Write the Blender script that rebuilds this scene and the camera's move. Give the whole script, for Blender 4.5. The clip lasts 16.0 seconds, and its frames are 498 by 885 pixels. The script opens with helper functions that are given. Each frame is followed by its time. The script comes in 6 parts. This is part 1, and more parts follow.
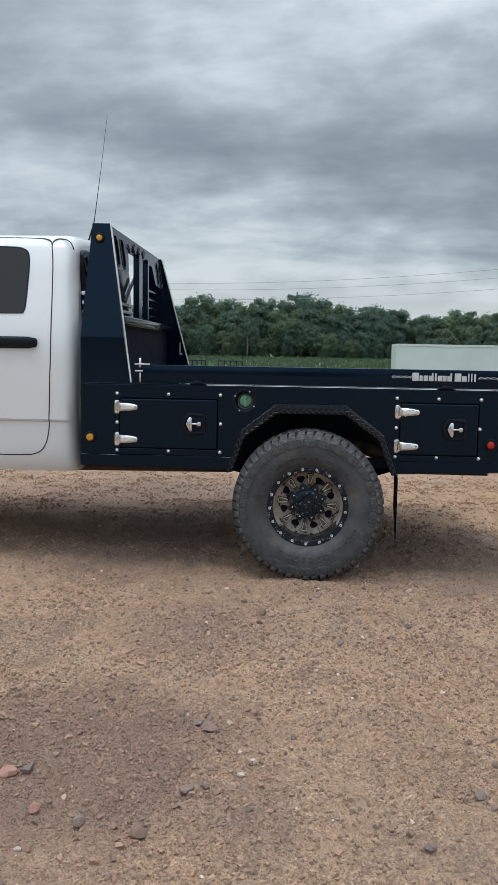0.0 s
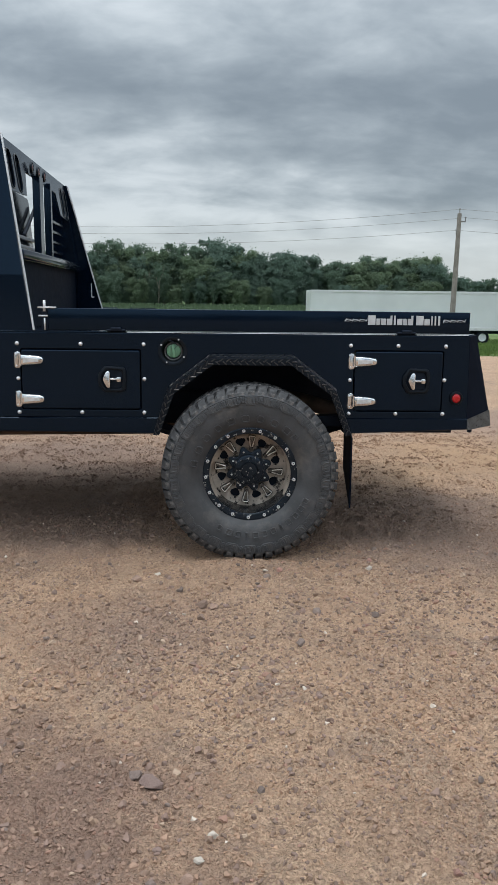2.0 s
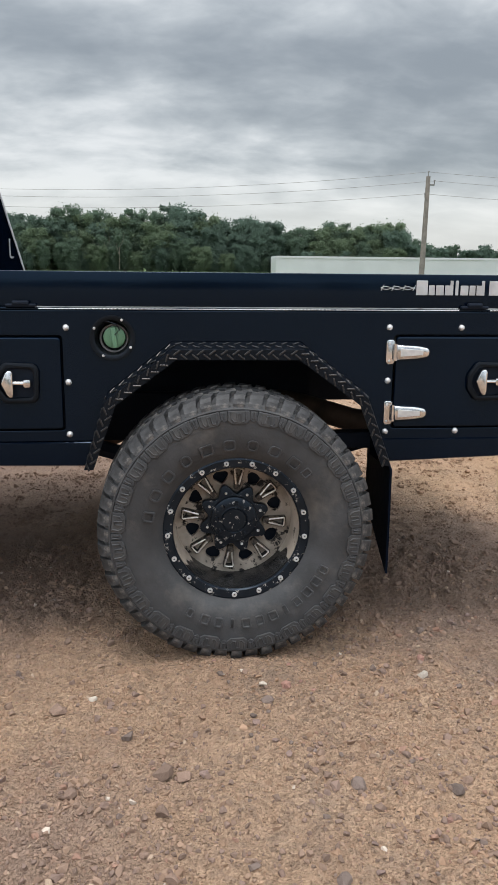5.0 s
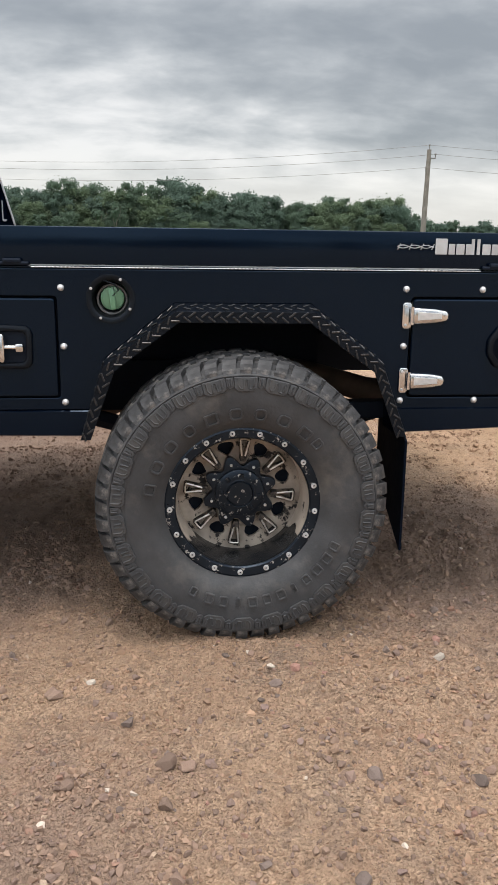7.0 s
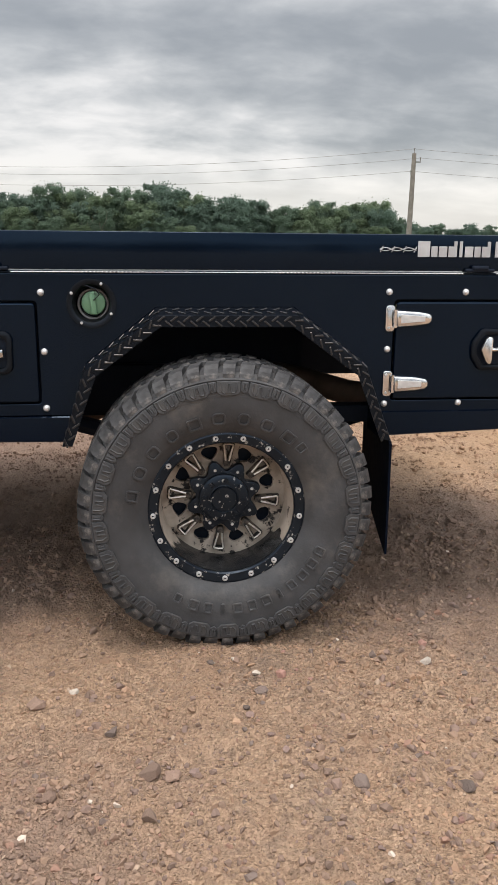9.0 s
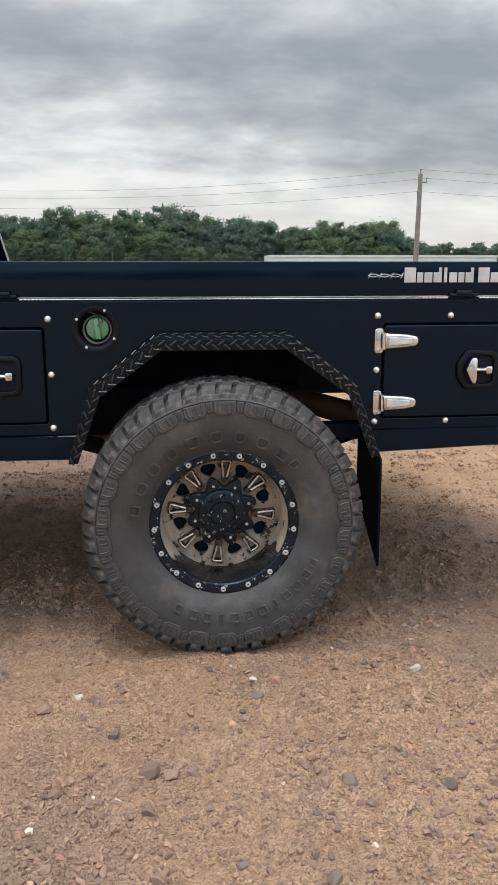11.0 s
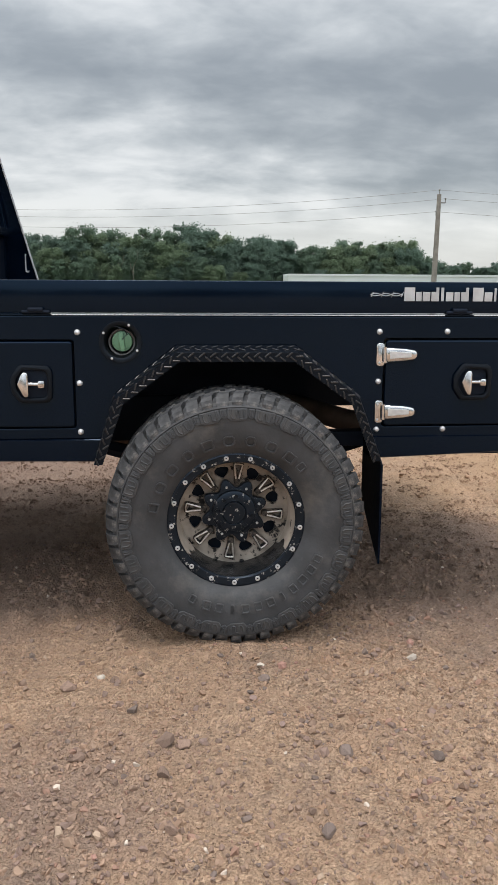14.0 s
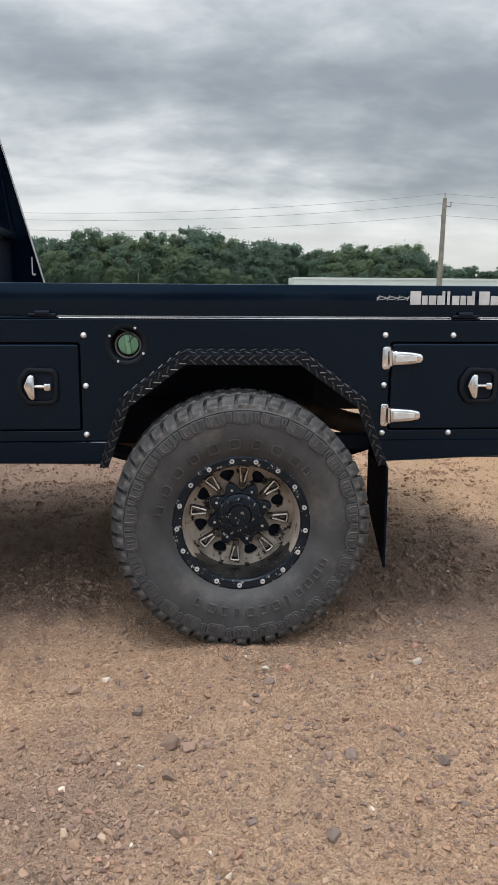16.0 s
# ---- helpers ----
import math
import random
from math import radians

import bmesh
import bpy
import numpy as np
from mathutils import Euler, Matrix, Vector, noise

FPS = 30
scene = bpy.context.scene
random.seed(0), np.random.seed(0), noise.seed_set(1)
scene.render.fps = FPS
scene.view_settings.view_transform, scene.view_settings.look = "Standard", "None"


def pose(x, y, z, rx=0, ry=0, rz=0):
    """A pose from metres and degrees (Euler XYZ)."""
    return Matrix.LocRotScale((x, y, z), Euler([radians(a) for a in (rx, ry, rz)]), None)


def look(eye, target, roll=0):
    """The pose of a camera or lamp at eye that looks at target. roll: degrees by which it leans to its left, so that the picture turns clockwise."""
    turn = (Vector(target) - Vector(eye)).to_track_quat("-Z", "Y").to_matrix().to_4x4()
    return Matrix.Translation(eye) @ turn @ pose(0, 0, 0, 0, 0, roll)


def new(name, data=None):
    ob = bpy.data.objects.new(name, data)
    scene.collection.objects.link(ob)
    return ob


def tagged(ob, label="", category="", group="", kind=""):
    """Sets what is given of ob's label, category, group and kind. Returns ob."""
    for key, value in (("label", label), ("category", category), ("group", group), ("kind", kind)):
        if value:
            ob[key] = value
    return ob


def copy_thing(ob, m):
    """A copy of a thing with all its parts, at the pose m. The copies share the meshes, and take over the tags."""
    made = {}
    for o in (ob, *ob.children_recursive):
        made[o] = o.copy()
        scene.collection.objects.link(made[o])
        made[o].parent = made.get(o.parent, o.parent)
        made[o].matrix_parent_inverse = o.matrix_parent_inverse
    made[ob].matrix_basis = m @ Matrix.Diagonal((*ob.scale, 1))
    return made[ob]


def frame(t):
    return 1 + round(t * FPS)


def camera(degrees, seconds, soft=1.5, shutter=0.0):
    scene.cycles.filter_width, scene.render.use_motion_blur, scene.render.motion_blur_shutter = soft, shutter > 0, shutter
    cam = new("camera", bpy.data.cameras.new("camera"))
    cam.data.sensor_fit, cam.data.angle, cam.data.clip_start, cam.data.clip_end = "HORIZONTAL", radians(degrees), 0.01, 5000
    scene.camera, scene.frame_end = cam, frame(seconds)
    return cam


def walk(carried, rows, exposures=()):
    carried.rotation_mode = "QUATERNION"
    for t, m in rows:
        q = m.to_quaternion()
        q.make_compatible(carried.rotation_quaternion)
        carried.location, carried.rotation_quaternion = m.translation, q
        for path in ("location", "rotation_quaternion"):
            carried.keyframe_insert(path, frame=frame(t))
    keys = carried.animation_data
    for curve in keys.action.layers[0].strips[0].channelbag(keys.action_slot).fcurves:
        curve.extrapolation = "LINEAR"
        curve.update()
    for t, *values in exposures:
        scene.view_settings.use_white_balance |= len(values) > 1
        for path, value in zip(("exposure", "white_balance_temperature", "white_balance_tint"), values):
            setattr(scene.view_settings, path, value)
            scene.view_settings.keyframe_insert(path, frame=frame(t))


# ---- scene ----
cam = camera(35.1, 16.0)
PATH = [
    (0, (-0.105, -4.43, 1.258), (-0.213, -2.446, 1.029), 1.0),
    (0.5, (-0.094, -4.401, 1.26), (-0.111, -2.418, 1.008), 0.8),
    (1, (-0.129, -4.267, 1.249), (-0.092, -2.288, 0.962), 0.6),
    (1.5, (-0.209, -4.014, 1.248), (-0.127, -2.042, 0.925), 0.7),
    (2, (-0.218, -3.767, 1.223), (-0.108, -1.802, 0.867), 0.7),
    (2.5, (-0.19, -3.453, 1.228), (-0.045, -1.494, 0.849), 0.8),
    (3, (-0.24, -3.177, 1.214), (-0.059, -1.225, 0.817), 0.7),
    (3.2, (-0.269, -3.069, 1.215), (-0.068, -1.12, 0.815), 0.7),
    (5.3, (-0.204, -2.346, 1.177), (-0.004, -0.405, 0.741), 0.6),
    (5.5, (-0.216, -2.312, 1.16), (-0.016, -0.371, 0.722), 0.6),
    (6, (-0.228, -2.281, 1.146), (-0.022, -0.346, 0.685), 0.7),
    (6.5, (-0.222, -2.27, 1.139), (-0.013, -0.34, 0.659), 0.8),
    (7, (-0.221, -2.273, 1.138), (-0.015, -0.345, 0.647), 0.8),
    (7.5, (-0.218, -2.274, 1.135), (-0.011, -0.347, 0.642), 0.6),
    (8, (-0.218, -2.264, 1.134), (-0.002, -0.337, 0.643), 0.6),
    (8.5, (-0.209, -2.259, 1.137), (0.016, -0.333, 0.65), 0.5),
    (9, (-0.205, -2.257, 1.136), (0.03, -0.33, 0.655), 0.5),
    (11.3, (-0.172, -2.44, 1.159), (0.035, -0.496, 0.741), 0.0),
    (11.5, (-0.168, -2.499, 1.154), (0.036, -0.552, 0.747), 0.1),
    (12, (-0.158, -2.558, 1.165), (0.033, -0.607, 0.77), 0.1),
    (12.5, (-0.17, -2.555, 1.167), (0.016, -0.601, 0.782), 0.1),
    (13, (-0.176, -2.556, 1.164), (0.007, -0.601, 0.783), 0.1),
    (13.5, (-0.177, -2.575, 1.164), (-0.001, -0.619, 0.782), 0.2),
    (14, (-0.177, -2.587, 1.16), (-0.01, -0.632, 0.77), 0.3),
    (14.5, (-0.176, -2.587, 1.159), (-0.019, -0.633, 0.763), 0.4),
    (15, (-0.179, -2.589, 1.159), (-0.026, -0.635, 0.763), 0.4),
    (15.5, (-0.177, -2.588, 1.16), (-0.024, -0.633, 0.77), 0.4),
    (16, (-0.18, -2.589, 1.16), (-0.025, -0.632, 0.778), 0.4),
]
walk(cam, [(t, look(*row)) for t, *row in PATH], exposures=[
    (0.0, -0.12, 6330, 9), (1.5, -0.09, 6380, 9), (3.0, 0.02, 6550, 10), (5.5, 0.20, 6850, 13), (7.5, 0.29, 7080, 15),
    (9.0, 0.30, 7180, 16), (11.5, 0.24, 7000, 14), (13.0, 0.19, 6880, 13), (16.0, 0.17, 6850, 13)])

# ---- world, sun ----
world = bpy.data.worlds.new("overcast_sky")
scene.world = world
world.use_nodes = True
SUN_FROM = Vector((-0.8, -2.2, 14.5))  # where the hidden sun stands
SUN_ELEV, SUN_TURN = math.asin(SUN_FROM.normalized().z), math.atan2(SUN_FROM.x, SUN_FROM.y)

SUN_GLOW = 2.1


def build_world():
    nt = world.node_tree
    nt.nodes.clear()
    N, L = nt.nodes.new, nt.links.new
    out, bg = N("ShaderNodeOutputWorld"), N("ShaderNodeBackground")
    L(bg.outputs[0], out.inputs[0])
    sky = N("ShaderNodeTexSky")
    sky.sky_type, sky.sun_disc = "NISHITA", False
    sky.sun_elevation, sky.sun_rotation = SUN_ELEV, SUN_TURN
    co = N("ShaderNodeTexCoord")
    sep = N("ShaderNodeSeparateXYZ")
    L(co.outputs["Generated"], sep.inputs[0])

    def math_(op, a, b=None, clamp=False):
        n = N("ShaderNodeMath")
        n.operation, n.use_clamp = op, clamp
        for i, v in enumerate((a, b)):
            if v is None:
                continue
            if isinstance(v, (int, float)):
                n.inputs[i].default_value = v
            else:
                L(v, n.inputs[i])
        return n.outputs[0]

    # the cloud deck: directions projected on a level sheet
    up = math_("MAXIMUM", sep.outputs[2], 0.0)
    den = math_("ADD", up, 0.30)
    u, v = math_("DIVIDE", sep.outputs[0], den), math_("DIVIDE", sep.outputs[1], den)
    comb = N("ShaderNodeCombineXYZ")
    L(u, comb.inputs[0]), L(v, comb.inputs[1])

    def noise_(scale, detail, rough, dist, shift, lac=2.0, stretch=(1, 1, 1)):
        mp = N("ShaderNodeMapping")
        mp.inputs["Location"].default_value = shift
        mp.inputs["Scale"].default_value = stretch
        L(comb.outputs[0], mp.inputs[0])
        n = N("ShaderNodeTexNoise")
        n.inputs["Scale"].default_value, n.inputs["Detail"].default_value = scale, detail
        n.inputs["Roughness"].default_value, n.inputs["Distortion"].default_value = rough, dist
        n.inputs["Lacunarity"].default_value = lac
        L(mp.outputs[0], n.inputs["Vector"])
        return n.outputs["Fac"]

    big = noise_(0.95, 2, 0.45, 0.2, (3.1, 7.4, 0), stretch=(0.62, 1.0, 1))
    mid = noise_(2.4, 5, 0.52, 0.3, (11.3, 2.2, 0), stretch=(0.55, 1.0, 1))
    fine = noise_(7.0, 5, 0.55, 0.2, (1.0, 5.0, 0), stretch=(0.8, 1.0, 1))
    s = math_("ADD", math_("ADD", math_("MULTIPLY", big, 0.42), math_("MULTIPLY", mid, 0.38)), math_("MULTIPLY", fine, 0.20))
    # a heavier bank of cloud on one side
    bank = N("ShaderNodeVectorMath")
    bank.operation = "DISTANCE"
    L(comb.outputs[0], bank.inputs[0])
    bank.inputs[1].default_value = (0.62, 1.95, 0)
    soft = N("ShaderNodeMapRange")
    soft.interpolation_type = "SMOOTHSTEP"
    soft.inputs["From Min"].default_value, soft.inputs["From Max"].default_value = 0.05, 0.62
    soft.inputs["To Min"].default_value, soft.inputs["To Max"].default_value = -0.075, 0.012
    L(bank.outputs["Value"], soft.inputs["Value"])
    s = math_("ADD", s, soft.outputs[0])
    # thinner cloud higher up
    lift = N("ShaderNodeMapRange")
    lift.interpolation_type = "SMOOTHSTEP"
    lift.inputs["From Min"].default_value, lift.inputs["From Max"].default_value = 0.08, 0.40
    lift.inputs["To Min"].default_value, lift.inputs["To Max"].default_value = -0.016, 0.045
    L(sep.outputs[2], lift.inputs["Value"])
    s = math_("ADD", s, lift.outputs[0])
    ramp = N("ShaderNodeValToRGB")
    ramp.color_ramp.interpolation = "B_SPLINE"
    e = ramp.color_ramp.elements
    e[0].position, e[0].color = 0.385, (0.205, 0.240, 0.270, 1)
    e[1].position, e[1].color = 0.59, (0.675, 0.72, 0.745, 1)
    for at, c in ((0.455, (0.300, 0.342, 0.374, 1)), (0.52, (0.435, 0.484, 0.515, 1))):
        m = e.new(at)
        m.color = c
    L(s, ramp.inputs[0])
    # paler towards the horizon
    hz = N("ShaderNodeMapRange")
    hz.interpolation_type = "SMOOTHSTEP"
    hz.inputs["From Min"].default_value, hz.inputs["From Max"].default_value = 0.045, 0.125
    hz.inputs["To Min"].default_value, hz.inputs["To Max"].default_value = 0.62, 0.0
    L(sep.outputs[2], hz.inputs["Value"])
    mix = N("ShaderNodeMix")
    mix.data_type = "RGBA"
    L(hz.outputs[0], mix.inputs["Factor"])
    L(ramp.outputs[0], mix.inputs["A"])
    mix.inputs["B"].default_value = (0.685, 0.722, 0.722, 1)
    # a little of the clear sky above the deck
    add = N("ShaderNodeMix")
    add.data_type, add.blend_type = "RGBA", "ADD"
    add.inputs["Factor"].default_value = 0.015
    L(mix.outputs["Result"], add.inputs["A"])
    L(sky.outputs[0], add.inputs["B"])
    L(add.outputs["Result"], bg.inputs[0])
    # the deck is brighter towards the hidden sun
    dot = N("ShaderNodeVectorMath")
    dot.operation = "DOT_PRODUCT"
    L(co.outputs["Generated"], dot.inputs[0])
    dot.inputs[1].default_value = SUN_FROM.normalized()
    glow = math_("POWER", math_("MAXIMUM", dot.outputs["Value"], 0.0), 1.6)
    L(math_("ADD", math_("MULTIPLY", glow, SUN_GLOW), 1.0), bg.inputs[1])


build_world()
sun = new("sun", bpy.data.lights.new("sun", "SUN"))
sun.data.energy, sun.data.angle, sun.data.color = 1.4, radians(22), (1.0, 0.96, 0.91)
sun.matrix_world = look(SUN_FROM, (0, 0, 0))


# ---- materials ----
def surface(name, base, dark=None, scale=6.0, rough=0.6, metal=0.0, bump=0.0, bump_scale=60.0, rough_var=0.1, coat=0.0,
            spec=0.5, detail=6.0, contrast=(0.35, 0.65), per_object=0.0, per_island=0.0, wear=None, tint=None):
    """A painted, metal, rubber or stone surface with two scales of variation."""
    m = bpy.data.materials.new(name)
    m.use_nodes = True
    nt = m.node_tree
    N, L = nt.nodes.new, nt.links.new
    b = nt.nodes["Principled BSDF"]
    b.inputs["Metallic"].default_value = metal
    b.inputs["Specular IOR Level"].default_value = spec
    b.inputs["Coat Weight"].default_value = coat
    if tint:
        b.inputs["Specular Tint"].default_value = (*tint, 1)
    b.inputs["Coat Roughness"].default_value = 0.08
    co = N("ShaderNodeTexCoord")
    n1 = N("ShaderNodeTexNoise")
    n1.inputs["Scale"].default_value, n1.inputs["Detail"].default_value = scale, detail
    L(co.outputs["Object"], n1.inputs["Vector"])
    rp = N("ShaderNodeMapRange")
    rp.inputs["From Min"].default_value, rp.inputs["From Max"].default_value = contrast
    L(n1.outputs["Fac"], rp.inputs["Value"])
    mix = N("ShaderNodeMix")
    mix.data_type = "RGBA"
    L(rp.outputs[0], mix.inputs["Factor"])
    dark = dark or tuple(c * 0.75 for c in base)
    mix.inputs["A"].default_value, mix.inputs["B"].default_value = (*dark, 1), (*base, 1)
    col = mix.outputs["Result"]
    if per_object or per_island:
        src = N("ShaderNodeObjectInfo").outputs["Random"] if per_object else N("ShaderNodeNewGeometry").outputs["Random Per Island"]
        mr = N("ShaderNodeMapRange")
        amt = per_object or per_island
        mr.inputs["To Min"].default_value, mr.inputs["To Max"].default_value = 1 - amt, 1 + amt
        L(src, mr.inputs["Value"])
        hs = N("ShaderNodeHueSaturation")
        L(mr.outputs[0], hs.inputs["Value"])
        L(col, hs.inputs["Color"])
        col = hs.outputs["Color"]
    if wear:
        wcol, wscale, lo, hi = wear
        n3 = N("ShaderNodeTexNoise")
        n3.inputs["Scale"].default_value, n3.inputs["Detail"].default_value = wscale, 8
        n3.inputs["Roughness"].default_value = 0.65
        L(co.outputs["Object"], n3.inputs["Vector"])
        r3 = N("ShaderNodeMapRange")
        r3.inputs["From Min"].default_value, r3.inputs["From Max"].default_value = lo, hi
        L(n3.outputs["Fac"], r3.inputs["Value"])
        mx = N("ShaderNodeMix")
        mx.data_type = "RGBA"
        L(r3.outputs[0], mx.inputs["Factor"])
        L(col, mx.inputs["A"])
        mx.inputs["B"].default_value = (*wcol, 1)
        col = mx.outputs["Result"]
    L(col, b.inputs["Base Color"])
    n2 = N("ShaderNodeTexNoise")
    n2.inputs["Scale"].default_value, n2.inputs["Detail"].default_value = scale * 5, 4
    L(co.outputs["Object"], n2.inputs["Vector"])
    rr = N("ShaderNodeMapRange")
    rr.inputs["To Min"].default_value, rr.inputs["To Max"].default_value = max(rough - rough_var, 0.03), min(rough + rough_var, 1)
    L(n2.outputs["Fac"], rr.inputs["Value"])
    L(rr.outputs[0], b.inputs["Roughness"])
    if bump:
        n4 = N("ShaderNodeTexNoise")
        n4.inputs["Scale"].default_value, n4.inputs["Detail"].default_value = bump_scale, 5
        L(co.outputs["Object"], n4.inputs["Vector"])
        bp = N("ShaderNodeBump")
        bp.inputs["Strength"].default_value, bp.inputs["Distance"].default_value = 1.0, bump
        L(n4.outputs["Fac"], bp.inputs["Height"])
        L(bp.outputs[0], b.inputs["Normal"])
    return m


M_BLACK = surface("black_paint", (0.0012, 0.0040, 0.0112), (0.0010, 0.0032, 0.0090), 3, 0.15, 0, 0.00012, 9, 0.05, spec=0.36, tint=(0.42, 0.68, 1.0))
M_BLACK_MATT = surface("black_frame_paint", (0.0080, 0.0110, 0.0180), scale=8, rough=0.55, spec=0.25, tint=(0.55, 0.72, 1.0), bump=0.0006, bump_scale=120)
M_FLAT = surface("flat_black_finish", (0.0040, 0.0075, 0.0165), scale=8, rough=0.7, spec=0.05)
M_TREAD = surface("black_diamond_plate", (0.0040, 0.0048, 0.0070), (0.0025, 0.003, 0.0042), 12, 0.30, 0, 0.0004, 90, spec=0.35, tint=(0.5, 0.7, 1.0))
M_RUBBER_BLACK = surface("black_rubber", (0.0035, 0.004, 0.0052), scale=10, rough=0.5, spec=0.30, tint=(0.62, 0.78, 1.0), bump=0.0005, bump_scale=150)
M_TYRE = surface("dusty_tyre_rubber", (0.060, 0.064, 0.070), (0.036, 0.0385, 0.0425), 9, 0.6, 0, 0.0012, 90, contrast=(0.38, 0.66), wear=((0.150, 0.140, 0.128), 6.0, 0.52, 0.84))
M_LUG = surface("scuffed_tread_rubber", (0.052, 0.055, 0.060), (0.021, 0.0225, 0.025), 30, 0.62, 0, 0.0035, 45, wear=((0.26, 0.24, 0.22), 24, 0.54, 0.74))
M_CHROME = surface("chrome", (0.80, 0.82, 0.84), (0.60, 0.62, 0.64), 40, 0.20, 1.0, 0.0002, 60)
M_STEEL = surface("zinc_bolt", (0.72, 0.74, 0.76), (0.58, 0.60, 0.62), 60, 0.45, 0.55)
M_RIM = surface("black_rim_paint", (0.0095, 0.0125, 0.0180), (0.0060, 0.0078, 0.0112), 20, 0.32, 0, 0.0005, 70, spec=0.42, tint=(0.55, 0.75, 1.0), wear=((0.40, 0.39, 0.37), 70, 0.600, 0.66))
M_MUD = surface("dried_mud_on_rim", (0.43, 0.378, 0.325), (0.24, 0.210, 0.182), 16, 0.9, 0, 0.002, 60, wear=((0.012, 0.012, 0.013), 24, 0.55, 0.60))


def barrel_material():
    """Mud dried on the upper part of the barrel, washed off the black paint along the bottom."""
    m = surface("half_muddy_rim_barrel", (0.48, 0.418, 0.355), (0.34, 0.295, 0.250), 14, 0.75, 0, 0.0015, 60, wear=((0.012, 0.012, 0.013), 24, 0.62, 0.66))
    nt = m.node_tree
    N, L = nt.nodes.new, nt.links.new
    b = nt.nodes["Principled BSDF"]
    co, sep, nz = N("ShaderNodeTexCoord"), N("ShaderNodeSeparateXYZ"), N("ShaderNodeTexNoise")
    L(co.outputs["Object"], sep.inputs[0])
    nz.inputs["Scale"].default_value, nz.inputs["Detail"].default_value = 11, 8
    L(co.outputs["Object"], nz.inputs["Vector"])
    ad, sc, rg, mx = N("ShaderNodeMath"), N("ShaderNodeMath"), N("ShaderNodeMapRange"), N("ShaderNodeMix")
    sc.operation = "MULTIPLY_ADD"
    L(nz.outputs["Fac"], sc.inputs[0])
    sc.inputs[1].default_value = 0.22
    L(sep.outputs[2], sc.inputs[2])
    L(sc.outputs[0], ad.inputs[0])
    ad.inputs[1].default_value = -0.11
    rg.inputs["From Min"].default_value, rg.inputs["From Max"].default_value = -0.122, -0.114
    L(ad.outputs[0], rg.inputs["Value"])
    mx.data_type = "RGBA"
    L(rg.outputs[0], mx.inputs["Factor"])
    mx.inputs["A"].default_value = (0.013, 0.0145, 0.017, 1)
    L(b.inputs["Base Color"].links[0].from_socket, mx.inputs["B"])
    L(mx.outputs["Result"], b.inputs["Base Color"])
    r2 = N("ShaderNodeMapRange")
    r2.inputs["To Min"].default_value, r2.inputs["To Max"].default_value = 0.25, 0.85
    L(rg.outputs[0], r2.inputs["Value"])
    L(r2.outputs[0], b.inputs["Roughness"])
    return m


M_BARREL = barrel_material()
M_SPOKE = surface("scraped_muddy_spoke", (0.22, 0.18, 0.14), (0.06, 0.05, 0.042), 26, 0.8, 0, 0.001, 60, wear=((0.010, 0.010, 0.011), 22, 0.48, 0.54))
M_TREAD_BAR = surface("scuffed_tread_bar", (0.055, 0.058, 0.064), (0.012, 0.013, 0.015), 25, 0.30, 0.2)
M_BRIGHT = surface("worn_bright_edge", (0.82, 0.80, 0.76), (0.50, 0.47, 0.43), 60, 0.4, 0.8)
M_WHITE = surface("white_car_paint", (0.64, 0.675, 0.705), (0.62, 0.652, 0.68), 1.2, 0.22, 0, coat=0.5)
M_WHITE_PRINT = surface("white_print", (0.52, 0.54, 0.56), scale=20, rough=0.5)
M_GLASS = surface("tinted_glass", (0.006, 0.008, 0.010), scale=3, rough=0.05, spec=0.35)
M_GROOVE = surface("dark_gap", (0.006, 0.006, 0.006), scale=5, rough=0.8)
M_AMBER = surface("amber_lens", (0.66, 0.33, 0.012), (0.34, 0.14, 0.006), 160, 0.18, coat=0.4)
M_RED_DARK = surface("dark_red_lens", (0.10, 0.008, 0.008), (0.05, 0.005, 0.005), 40, 0.2)
M_RED = surface("red_lens", (0.55, 0.008, 0.014), (0.28, 0.004, 0.008), 150, 0.16, coat=0.4)
M_CAP = surface("green_plastic_cap", (0.15, 0.32, 0.20), (0.10, 0.24, 0.15), 12, 0.35)
M_NECK = surface("grey_plastic", (0.11, 0.115, 0.12), (0.07, 0.074, 0.08), 20, 0.4)
M_RUST = surface("rusty_pipe", (0.13, 0.085, 0.06), (0.06, 0.04, 0.03), 12, 0.75, 0.2, 0.001, 50)
M_TRAILER = surface("white_trailer_panel", (0.60, 0.635, 0.655), (0.55, 0.585, 0.605), 0.7, 0.4, 0)
M_POLE = surface("weathered_pole_wood", (0.25, 0.228, 0.212), (0.175, 0.158, 0.145), 5, 0.85, 0, 0.004, 30)
M_WIRE = surface("wire", (0.26, 0.26, 0.27), scale=2, rough=0.6)
M_BARK = surface("bark", (0.13, 0.11, 0.085), (0.06, 0.05, 0.04), 3, 0.9, 0, 0.01, 8)

M_PALE_BARK = surface("pale_bark", (0.24, 0.225, 0.19), (0.15, 0.14, 0.12), 2, 0.9)


